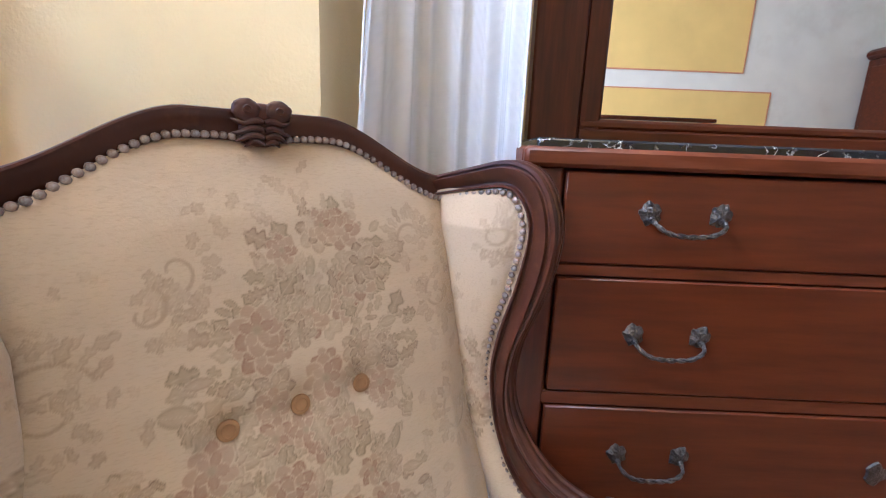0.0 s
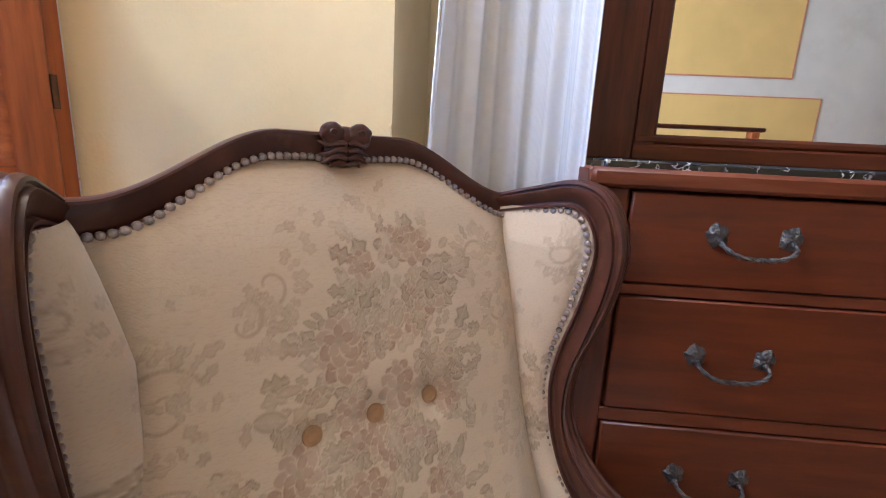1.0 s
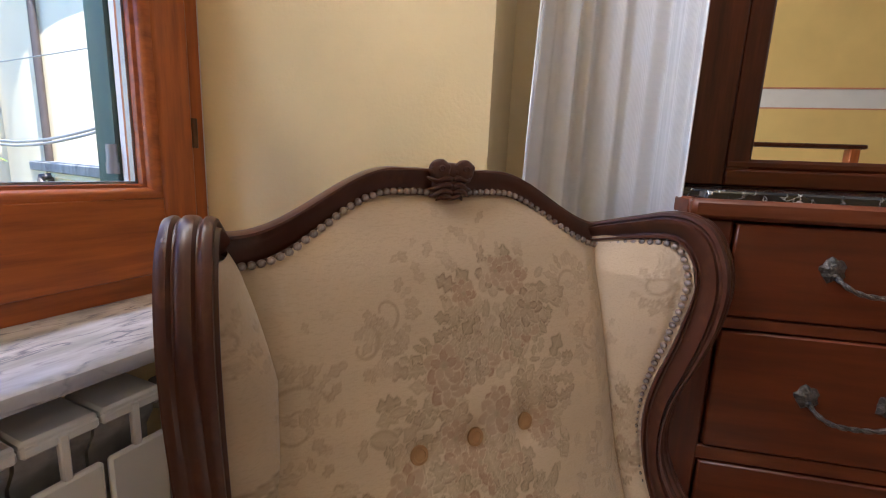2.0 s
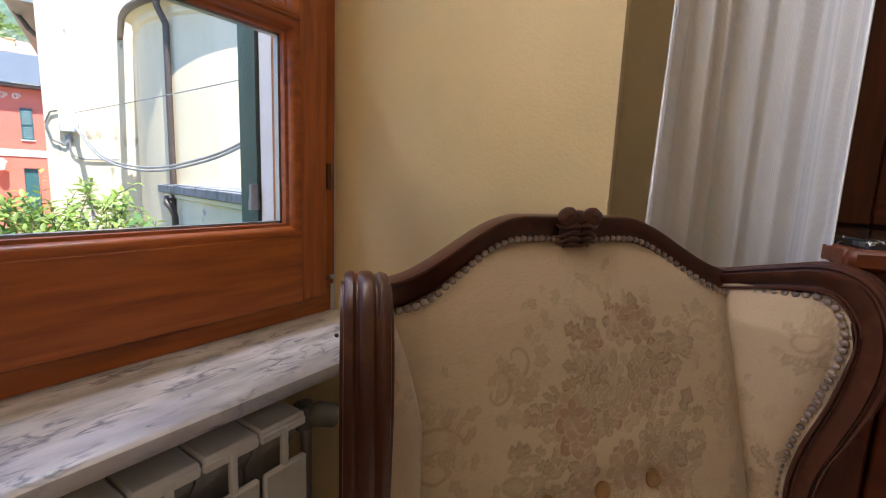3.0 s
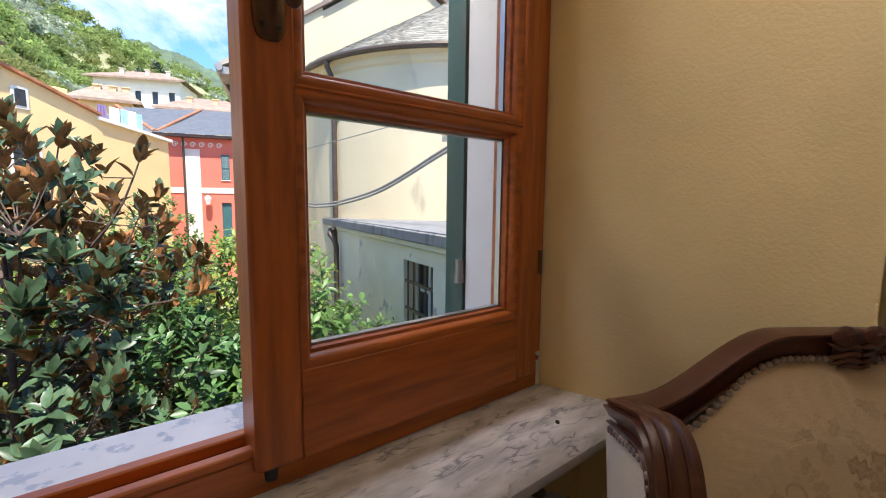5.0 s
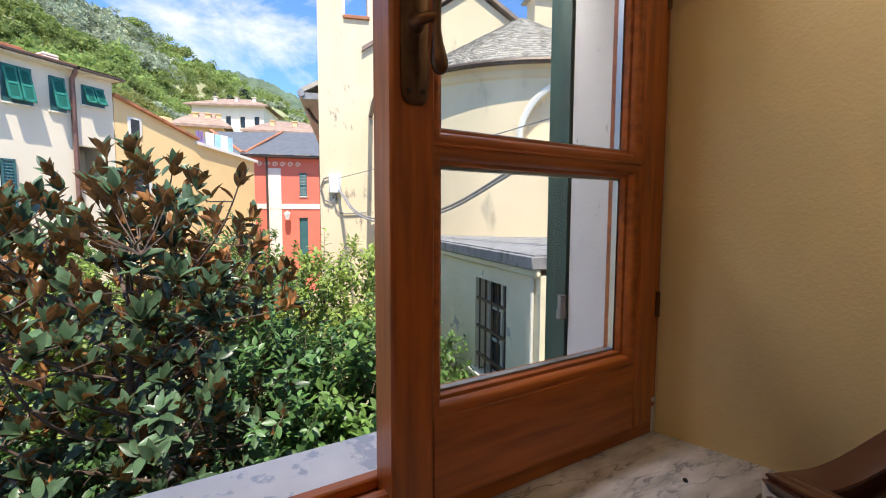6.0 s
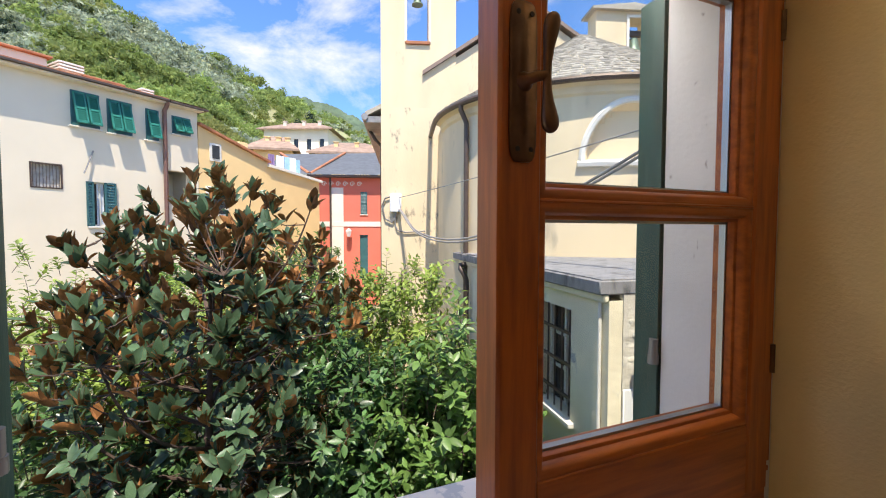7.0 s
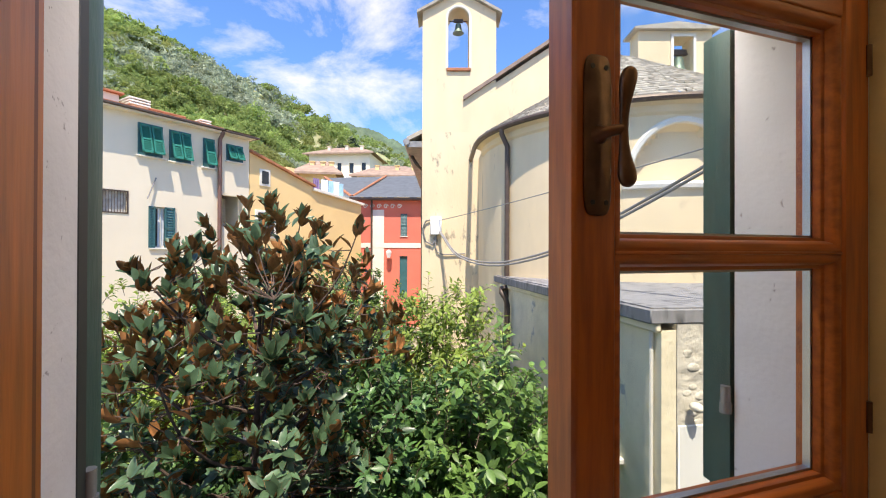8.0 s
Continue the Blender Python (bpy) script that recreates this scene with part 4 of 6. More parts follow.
def cloth(name, A, Z, P, design, parent, label):
    """A dense cloth sheet with the woven design in its colour layer."""
    nv, nu = A.shape
    idx = np.arange(nv * nu).reshape(nv, nu)
    quads = np.stack([idx[:-1, :-1], idx[:-1, 1:], idx[1:, 1:], idx[1:, :-1]], -1).reshape(-1, 4)
    me = bpy.data.meshes.new(name)
    me.from_pydata(P.reshape(-1, 3).tolist(), [], quads.tolist())
    me.materials.append(FABRIC)
    lay = me.color_attributes.new("weave", "FLOAT_COLOR", "POINT")
    col = np.ones((nv * nu, 4), np.float32)
    for k in range(3):
        col[:, k] = np.clip(design[k].reshape(-1), 0, 1)
    lay.data.foreach_set("color", col.reshape(-1))
    me.polygons.foreach_set("use_smooth", [True] * len(me.polygons))
    me.update()
    return part(name, me, None, parent, label)


# cloth of the back
nu, nv = 340, 340
A, T = np.meshgrid(np.linspace(-0.325, 0.325, nu), np.linspace(0, 1, nv))
Z, P = np.zeros_like(A), np.zeros((nv, nu, 3))
for i in range(nv):
    for j in range(nu):
        z = 0.44 + (nail_line(A[i, j]) + 0.004 - 0.44) * T[i, j]
        Z[i, j] = z
        P[i, j] = (A[i, j], -back_b(A[i, j], z), z)
design = tapestry(A, Z, ((0.03, 0.80, 0.16, 0.14, 230), (0.06, 0.94, 0.11, 0.06, 64), (0.0, 0.60, 0.18, 0.10, 120), (-0.13, 0.70, 0.07, 0.06, 34)),
                  ((-0.255, 0.83, 0.045, 0.4, 1.3, 1), (-0.25, 0.71, 0.055, 0.2, 1.4, -1), (-0.13, 0.945, 0.032, -2.6, 0.9, 1), (-0.165, 0.905, 0.03, 1.2, 0.7, -1), (0.215, 0.955, 0.03, 3.6, 0.9, -1), (0.27, 0.66, 0.04, 2.0, 1.1, 1), (-0.22, 0.58, 0.04, 0.5, 1.1, 1), (0.255, 0.86, 0.03, 2.2, 0.8, 1)),
                  ((-0.29, -0.15, 0.60, 0.95, 50), (0.17, 0.30, 0.62, 0.98, 50), (-0.10, 0.13, 0.99, 1.07, 22), (-0.26, 0.25, 0.46, 0.58, 40)))
cloth("back_cloth", A, Z, P, design, chair, "faded beige floral tapestry")

# crest rail with a moulded section
sect = [(-0.036, 0.02), (0.006, 0.0), (0.0125, 0.03), (0.0145, 0.08), (0.0125, 0.13), (0.0085, 0.16), (0.0095, 0.20), (0.0090, 0.32), (0.0090, 0.48), (0.0100, 0.64), (0.0125, 0.80), (0.0155, 0.91), (0.0145, 0.98), (0.008, 1.015), (-0.004, 1.02), (-0.018, 1.02), (-0.032, 0.95)]
loops = []
for k in range(65):
    a = -0.352 + 0.687 * k / 64
    z0, z1 = nail_line(a) - 0.003, rail_top(a)
    base = -0.032 + 0.040 * (a / 0.31) ** 2
    loops.append([(a, -(base + o), z0 + (z1 - z0) * f) for o, f in sect])
part("crest_rail", Geo().loft(loops), WALNUT, chair, "carved dark walnut crest rail")

# carved flowers and leaves at the crest
g = Geo()
g.ball((0, 0.016, 1.116), 0.027, (1.15, 0.40, 0.85), 18, 12)
g.ball((0, 0.014, 1.137), 0.018, (1.9, 0.55, 0.85), 18, 10)
for sx in (-1, 1):
    cx, cz = sx * 0.0215, 1.1425
    g.ball((cx, 0.008, cz - 0.001), 0.0165, (1.15, 0.52, 0.95), 14, 8)
    for k in range(6):
        th = math.tau * k / 6 + 0.35
        g.ball((cx + 0.0110 * math.cos(th), 0.006, cz - 0.001 + 0.0088 * math.sin(th)), 0.0082, (1.05, 0.50, 0.85), 10, 7)
    g.tube([(cx + 0.0048 * math.cos(t), 0.0005, cz + 0.0040 * math.sin(t)) for t in (math.tau * k / 12 for k in range(13))], 0.0017, 6)
    for z0, dz, ln, r in ((1.124, 0.006, 0.040, 0.0046), (1.116, -0.002, 0.039, 0.0044), (1.108, -0.005, 0.036, 0.0044), (1.101, -0.005, 0.024, 0.0038)):
        pts = [(sx * ln * f, 0.004 + 0.010 * f * f, z0 + dz * f + 0.0035 * math.sin(5.5 * f + z0 * 90)) for f in (0.02, 0.2, 0.4, 0.6, 0.8, 1.0)]
        g.tube(pts, [r * 0.7, r, r * 1.1, r, r * 0.8, r * 0.2], 8)
part("carved_shell", g, WALNUT, chair, "carved leaf ornament")

# wings
OUTER = [(-0.008, 1.053), (0.081, 1.077), (0.132, 1.089), (0.176, 1.083), (0.207, 1.051), (0.227, 0.990), (0.222, 0.916), (0.202, 0.842), (0.178, 0.774), (0.168, 0.694), (0.182, 0.632), (0.224, 0.570), (0.277, 0.534), (0.348, 0.520)]
INNER = [(-0.002, 1.018), (0.095, 1.038), (0.146, 1.040), (0.172, 1.011), (0.181, 0.966), (0.163, 0.874), (0.139, 0.784), (0.131, 0.704), (0.146, 0.617), (0.179, 0.537), (0.221, 0.490), (0.277, 0.468), (0.348, 0.470)]
HALF = [(0.0, 0.020), (0.05, 0.026), (0.12, 0.026), (0.16, 0.018), (0.22, 0.0175), (0.33, 0.023), (0.52, 0.027), (0.66, 0.0315), (0.725, 0.0315), (0.76, 0.024), (0.80, 0.0235), (0.86, 0.0275), (0.94, 0.0265), (0.985, 0.021), (0.985, 0.0165), (0.92, 0.0125), (0.92, 0.0105), (0.985, 0.0070), (1.0, 0.0025)]
WS = [(0.0, -0.020)] + HALF + [(f, -lat) for f, lat in HALF[:0:-1]]


def wing_a(b, side):
    return 0.308 + 0.315 * b if side > 0 else 0.338 + 0.12 * b


nail = Geo().loft([[(0.0060 * s * math.cos(t), -0.0040 * c, 0.0056 * s * math.sin(t)) for t in (math.tau * k / 8 for k in range(8))] for s, c in ((1.0, 0.0), (0.85, 0.6), (0.35, 0.97))])
NAILM = mesh_of("nail", nail, NAIL)
zi = [0.468, 0.490, 0.537, 0.617, 0.704, 0.784, 0.874, 0.966, 1.011, 1.024]
bi = [0.277, 0.221, 0.179, 0.146, 0.131, 0.139, 0.163, 0.181, 0.172, 0.158]
for side in (1, -1):
    reach = 1.0 if side > 0 else 0.82
    wo, wi = curve([(b * reach, z, 0) for b, z in OUTER], 70), curve([(b * reach, z, 0) for b, z in INNER], 70)
    loops = []
    for p, q in zip(wi, wo):
        loops.append([(side * (wing_a(p[0] + (q[0] - p[0]) * f, side) + lat * 0.80), -(p[0] + (q[0] - p[0]) * f) + lat * 0.26, p[1] + (q[1] - p[1]) * f) for f, lat in WS])
    part("wing_frame", Geo().loft(loops), WALNUT, chair, "moulded walnut wing frame with worn edges")
    # padded inner face
    nu, nv = 70, 150
    S, T = np.meshgrid(np.linspace(0, 1, nu), np.linspace(0, 1, nv))
    A2, Z2, P2 = np.zeros_like(S), np.zeros_like(S), np.zeros((nv, nu, 3))
    for i in range(nv):
        z = 0.46 + (1.034 - 0.46) * T[i, 0]
        b1 = float(np.interp(z, zi, bi)) * reach + 0.004
        b0 = min(back_b(0.31, z) - 0.012, b1 - 0.01)
        for j in range(nu):
            s = S[i, j]
            b = b0 + (b1 - b0) * s
            zz = z + (0.006 * s if T[i, 0] > 0.95 else 0)
            puff = (0.022 if side > 0 else 0.060) * math.sqrt(max(0.0, math.sin(math.pi * min(1.0, (0.04 + 0.96 * s) / 0.88)))) * (min(1.0, (1.045 - z) * 14) if side > 0 else min(1.0, (1.040 - z) * 6.5) ** 0.55)
            P2[i, j] = (side * (wing_a(b, side) - 0.014 - puff), -b, zz)
            A2[i, j], Z2[i, j] = b, z
    design = tapestry(A2, Z2, ((0.14, 0.70, 0.05, 0.10, 34),), ((0.135, 0.965, 0.026, 1.5, 1.0, -1), (0.15, 0.945, 0.034, 2.2, 0.8, -1)), ((0.06, 0.20, 0.56, 1.0, 20),))
    cloth("wing_cloth", A2, Z2, P2, design, chair, "padded tapestry inside the wing")
    # plain outer face
    g = Geo()
    rows = []
    for k in range(24):
        z = 0.46 + 0.572 * k / 23
        b1 = float(np.interp(z, zi, bi)) * reach + 0.004
        rows.append([(side * (wing_a(b, side) + 0.016), -b, z) for b in (back_b(0.31, z) - 0.05, (back_b(0.31, z) + b1) / 2, b1)])
    g.loft(rows, closed=False, caps=False)
    part("wing_outside", g, LINEN, chair, "plain pale cloth on the outside of the wing")
    line = curve([(b * reach - 0.006 * (0 if z > 1.015 else 1), z - (0.006 if z > 1.015 else 0), 0) for b, z in INNER[:11]], 58)
    for k, p in enumerate(line):
        jit = rng.uniform(-0.0008, 0.0008, 2)
        n1 = part("nail", NAILM, None, chair)
        n1.matrix_local = pose(side * (wing_a(p[0], side) - 0.0165), -p[0] + jit[0], p[1] + jit[1], 0, 0, -70 * side)
        if p[1] > 0.6:
            n2 = part("nail", NAILM, None, chair)
            n2.matrix_local = pose(side * (wing_a(p[0], side) + 0.0185), -p[0] + jit[1], p[1] + jit[0], 0, 0, 110 * side)
for k in range(58):
    a = -0.315 + 0.63 * k / 57
    z = nail_line(a) + 0.0030
    ob = part("nail", NAILM, None, chair)
    ob.matrix_local = pose(a, -(max(back_b(a, z), -0.020 + 0.040 * (a / 0.31) ** 2) + 0.002), z + rng.uniform(-0.0006, 0.0006), -10)
for a, z in BUTTONS:
    g = Geo().loft([[(r * math.cos(t), y, r * math.sin(t)) for t in (math.tau * k / 18 for k in range(18))] for r, y in ((0.0135, 0.006), (0.0145, 0.0), (0.013, -0.0045), (0.009, -0.0052), (0.008, -0.0038), (0.002, -0.0042))])
    ob = part("button", g, BUTTON, chair, "small brown ribbed button")
    ob.matrix_local = pose(a, -back_b(a, z) - 0.001, z, -16)

# back shell, seat, arms and legs
g = Geo()
loops = []
for k in range(21):
    a = -0.32 + 0.64 * k / 20
    loops.append([(a, -(0.325 * (1.15 - z) - 0.10), z) for z in (0.30, 0.6, 0.9, nail_line(a))] + [(a, -(0.325 * (1.15 - z) - 0.07), z) for z in (nail_line(a), 0.9, 0.6, 0.30)])
part("back_shell", g.loft(loops), LINEN, chair)
part("seat", Geo().box((-0.36, -0.72, 0.30), (0.36, -0.16, 0.40), 0.03), WALNUT, chair)
part("seat_cushion", Geo().box((-0.345, -0.73, 0.395), (0.345, -0.19, 0.50), 0.045), LINEN, chair)
for side in (1, -1):
    pts = curve([(side * 0.43, -0.34, 0.505), (side * 0.435, -0.45, 0.54), (side * 0.43, -0.58, 0.545), (side * 0.42, -0.68, 0.52), (side * 0.415, -0.70, 0.47), (side * 0.40, -0.66, 0.38)], 24)
    part("arm", Geo().tube(pts, [0.030] * 24, 12), WALNUT, chair)
    part("arm_pad", Geo().tube(curve([(side * 0.432, -0.38, 0.535), (side * 0.435, -0.46, 0.555), (side * 0.43, -0.57, 0.56)], 12), [0.02, 0.03, 0.034, 0.036, 0.037, 0.037, 0.037, 0.036, 0.035, 0.034, 0.03, 0.015], 12), LINEN, chair)
    part("side_panel", Geo().box((side * 0.40 - 0.02, -0.68, 0.36), (side * 0.40 + 0.02, -0.22, 0.52), 0.012), LINEN, chair)
    for b, lean in ((0.66, 0.03), (0.17, -0.04)):
        pts = [(side * 0.33, -b, 0.32), (side * 0.345, -b - lean, 0.22), (side * 0.335, -b - lean * 0.6, 0.10), (side * 0.35, -b - lean * 1.4, 0.02), (side * 0.355, -b - lean * 1.6, 0.0)]
        part("leg", Geo().tube(curve(pts, 14), [0.034, 0.036, 0.037, 0.035, 0.031, 0.027, 0.024, 0.021, 0.019, 0.018, 0.019, 0.022, 0.024, 0.02], 12), WALNUT, chair)


# ---- outdoors: ground, church, houses, hill ----
g = Geo()
g.add([(-900, -900, GROUND), (-0.93, -900, GROUND), (-0.93, 900, GROUND), (-900, 900, GROUND)], [(0, 1, 2, 3)])
struct("ground", g, SOIL, "pale garden soil with patches of grass", category="ground")

VIEW = Vector((-0.946, 0.3236))       # the way the far scenery lies from the window
ACROSS = Vector((0.3236, 0.946))
EYE = Vector((-0.16, -0.364))


def far(side, ahead):
    """Plan place: metres across to the right and ahead of the window."""
    p = EYE + ACROSS * side + VIEW * ahead
    return p.x, p.y


# church: x along its gable wall, y behind it
CHURCH = pose(-11.01, 2.77, 0, 0, 0, 71.1) @ Matrix.Diagonal((1, 1, 1, 1))
church = thing("church", CHURCH, "cream stuccoed church with a bell gable and a round apse", "church")
g = Geo().slab([(0, GROUND), (7.9, GROUND), (7.9, 4.55), (3.85, 7.15), (1.12, 5.33), (0.0, 4.6)], 0.04, 0.5)
g.box((0.02, 0.3, GROUND), (0.5, 15, 4.55))
part("nave_wall", g, STUCCO, church)
g = Geo()
pierced(g, 0.0, 1.9, 4.55, 7.5, 0.0, 0.55, [(0.66, 1.20, 6.19, 7.5)])
part("belfry_wall", g, STUCCO, church)
g = Geo()
pierced(g, 0.0, 1.9, GROUND, 4.55, 0.0, 0.55, [])
part("gable_pier", g, STUCCOLD, church)
g = Geo()
n = 10
arch = [(0.93 + 0.27 * math.cos(math.pi * k / n), 7.5 + 0.27 * math.sin(math.pi * k / n)) for k in range(n + 1)]
g.slab(arch + [(0.66, 8.02), (0.95, 8.18), (1.20, 8.0425)], 0.0, 0.55)
part("belfry_arch", g, STUCCO, church)
for x0, x1 in ((0.0, 0.66), (1.20, 1.9)):
    g = Geo().slab([(x0, 7.5), (x1, 7.5), (x1, 8.18 - abs(x1 - 0.95) * 0.55), (x0, 8.18 - abs(x0 - 0.95) * 0.55)], 0.0, 0.55)
    part("belfry_shoulder", g, STUCCO, church)
g = Geo()
for x0, x1 in ((-0.14, 0.95), (0.95, 2.04)):
    z0, z1 = 8.18 - abs(x0 - 0.95) * 0.55, 8.18 - abs(x1 - 0.95) * 0.55
    g.slab([(x0, z0), (x1, z1), (x1, z1 + 0.07), (x0, z0 + 0.07)], -0.12, 0.67)
part("gable_capping", g, SLATE, church, "grey slate capping")
g = Geo().box((0.60, -0.03, 6.19), (0.655, 0.02, 7.55)).box((1.205, -0.03, 6.19), (1.26, 0.02, 7.55))
for k in range(n):
    (x0, z0), (x1, z1) = [((0.93 + 0.30 * math.cos(math.pi * q / n)), 7.5 + 0.30 * math.sin(math.pi * q / n)) for q in (k, k + 1)]
    g.tube([(x0, 0.0, z0), (x1, 0.0, z1)], 0.035, 6)
part("belfry_surround", g, TRIM, church, "pale stone surround")
part("belfry_sill", Geo().box((0.62, -0.06, 6.12), (1.24, 0.58, 6.20), 0.01), TERRA, church, "brick sill")


def bell(x, y, z, s):
    g = Geo().loft([[(x + r * s * math.cos(t), y + r * s * math.sin(t), z + h * s) for t in (math.tau * k / 16 for k in range(16))] for r, h in ((0.5, 0.0), (0.47, 0.06), (0.36, 0.2), (0.28, 0.5), (0.24, 0.8), (0.12, 0.9), (0.03, 0.92))])
    b = part("bell", g, mat("verdigris bronze", (0.16, 0.22, 0.17), 0.5, 0.5, vary=0.2), church, "green weathered bronze bell")
    g = Geo().box((x - 0.42 * s, y - 0.1 * s, z + 0.95 * s), (x + 0.42 * s, y + 0.1 * s, z + 1.25 * s), 0.03 * s)
    g.tube([(x - 0.8 * s, y, z + 1.05 * s), (x + 0.8 * s, y, z + 1.05 * s)], 0.05 * s, 8)
    part("bell_yoke", g, PIPE, church)


bell(0.93, 0.28, 7.24, 0.30)
g = Geo()
for (x0, z0), (x1, z1) in (((1.05, 5.36), (3.85, 7.23)), ((3.85, 7.23), (8.3, 4.37))):
    g.slab([(x0, z0), (x1, z1), (x1, z1 + 0.10), (x0, z0 + 0.10)], -0.09, 0.9)
part("nave_verge", g, mat("weathered brown verge", (0.26, 0.19, 0.15), 0.7, vary=0.2, scale=5), church, "brown metal verge along the gable")
g = Geo()
g.slab([(3.85, 7.1), (8.3, 4.25), (8.3, 4.37), (3.85, 7.22)], 0.3, 15).slab([(1.2, 5.3), (3.85, 7.1), (3.85, 7.22), (1.2, 5.42)], 0.3, 15).slab([(-0.45, 4.45), (1.2, 5.3), (1.2, 5.42), (-0.45, 4.57)], 0.55, 15)
part("nave_roof", g, SLATE, church)
g = Geo().tube([(-0.45, 0.45, 4.42), (-0.45, 15, 4.42)], 0.09, 10)
g.box((-0.42, 0.5, 4.28), (0.1, 15, 4.44))
part("side_gutter", g, PIPEG, church, "grey metal gutter")
part("downpipe", Geo().tube([(-0.43, 1.6, 4.35), (-0.25, 1.6, 4.05), (-0.06, 1.6, 3.85), (-0.06, 1.6, GROUND)], 0.05, 8), PIPE, church)

# apse: centre in the church's own plan, half round in front
AP = CHURCH.inverted() @ Vector((-8.23, 6.74, 0))
RAD, EAVE, TIP = 3.2, 3.86, 5.92
LUN = -0.46      # bearing of the blind lunette in the world
g = Geo()
rows = []
NA, NZ = 180, 74
turn0 = radians(71.1)
for i in range(NZ + 1):
    z = GROUND + 0.0 + (EAVE - GROUND) * (i / NZ)
    row = []
    for k in range(NA + 1):
        t = math.pi + math.pi * k / NA
        world_t = t + turn0
        d = (world_t - LUN + math.pi) % math.tau - math.pi
        r = RAD
        u, w = d / 0.235, (z - 2.55) / 0.92
        if w > 0 and u * u + w * w < 1:
            r -= 0.16
        row.append((AP.x + r * math.cos(t), AP.y + r * math.sin(t), z))
    row = [(AP.x - RAD, 0.3, z)] + row + [(AP.x + RAD, 0.3, z)]
    rows.append(row)
g.loft(rows, closed=False, caps=False)
part("apse_wall", g, STUCCO, church, "rounded cream apse wall", smooth=30)
g = Geo()
arc = []
for k in range(31):
    t = math.pi * k / 30
    u, z = 0.25 * math.cos(t), 2.55 + 0.98 * math.sin(t)
    a = LUN + u - turn0
    arc.append((AP.x + (RAD + 0.01) * math.cos(a), AP.y + (RAD + 0.01) * math.sin(a), z))
g.tube(arc, 0.055, 6)
base = []
for k in range(21):
    a = LUN - 0.27 + 0.54 * k / 20 - turn0
    base.append((AP.x + (RAD + 0.02) * math.cos(a), AP.y + (RAD + 0.02) * math.sin(a), 2.52))
g.tube(base, 0.06, 6)
part("lunette_moulding", g, TRIM, church, "pale moulding round the blind lunette")
# slate courses of the apse roof
g = Geo()
courses = 25
for c in range(courses):
    f0, f1 = c / courses, (c + 1.25) / courses
    f1 = min(f1, 0.995)
    r0, r1 = (RAD + 0.22) * (1 - f0), (RAD + 0.22) * (1 - f1)
    z0, z1 = EAVE + 0.02 + (TIP - EAVE) * f0, EAVE + 0.02 + (TIP - EAVE) * f1
    count = max(10, int(125 * (1 - f0)))
    for k in range(count):
        a0 = math.pi + math.pi * (k + 0.5 * (c % 2)) / count + rng.uniform(-0.004, 0.004)
        a1 = a0 + math.pi / count * 0.97
        lift = 0.026 + rng.uniform(-0.008, 0.012)
        V = []
        for a, r, z in ((a0, r0, z0 + lift), (a1, r0, z0 + lift), (a1, r1, z1 + 0.005), (a0, r1, z1 + 0.005), (a0, r0, z0), (a1, r0, z0)):
            V.append((AP.x + r * math.cos(a), AP.y + r * math.sin(a), z))
        g.add(V, [(0, 1, 2, 3), (4, 5, 1, 0)])
ob = part("apse_slates", g, SLATE, church, "courses of grey slate on the apse roof", smooth=0, fix=False)
ob["kind"] = "stuff"
g = Geo()
lip = [(AP.x + (RAD + 0.20) * math.cos(math.pi + math.pi * k / 60), AP.y + (RAD + 0.20) * math.sin(math.pi + math.pi * k / 60), EAVE - 0.02) for k in range(61)]
g.tube([(AP.x - RAD - 0.2, 0.2, EAVE - 0.02)] + lip, 0.055, 8)
part("apse_gutter", g, PIPE, church, "dark metal gutter round the apse")
g = Geo()
g.loft([[(AP.x + (RAD + o) * math.cos(math.pi + math.pi * k / 60), AP.y + (RAD + o) * math.sin(math.pi + math.pi * k / 60), EAVE + h) for k in range(61)] for o, h in ((0.0, -0.24), (0.05, -0.2), (0.06, -0.10), (0.2, -0.03))], closed=False, caps=False)
part("apse_cornice", g, STUCCO, church)


def on_apse(bearing, out=0.07):
    a = bearing - turn0
    return AP.x + (RAD + out) * math.cos(a), AP.y + (RAD + out) * math.sin(a)


B1 = -1.41
x, y = on_apse(B1)
x2, y2 = on_apse(B1, 0.2)
part("apse_downpipe", Geo().tube([(x2, y2, EAVE - 0.05), (x2, y2, EAVE - 0.14), (x, y, EAVE - 0.36), (x, y, EAVE - 0.5), (x, y, GROUND)], 0.05, 10), PIPE, church, "brown copper downpipe")

# second bell gable, behind the apse roof
g = Geo()
pierced(g, 6.46, 8.7, GROUND, 8.2, 2.0, 2.6, [(7.52, 8.12, 6.1, 8.02)])
part("rear_bell_gable", g, STUCCO, church)
part("rear_gable_capping", Geo().slab([(6.3, 8.2), (8.86, 8.2), (8.86, 8.27), (7.6, 8.42), (6.3, 8.27)], 1.85, 2.75), SLATE, church)
bell(7.82, 2.3, 6.98, 0.62)
part("belfry_trim", Geo().box((7.44, 1.96, 6.1), (7.52, 2.02, 8.1)).box((8.12, 1.96, 6.1), (8.20, 2.02, 8.1)).box((7.44, 1.96, 8.02), (8.2, 2.02, 8.1)), TRIM, church)

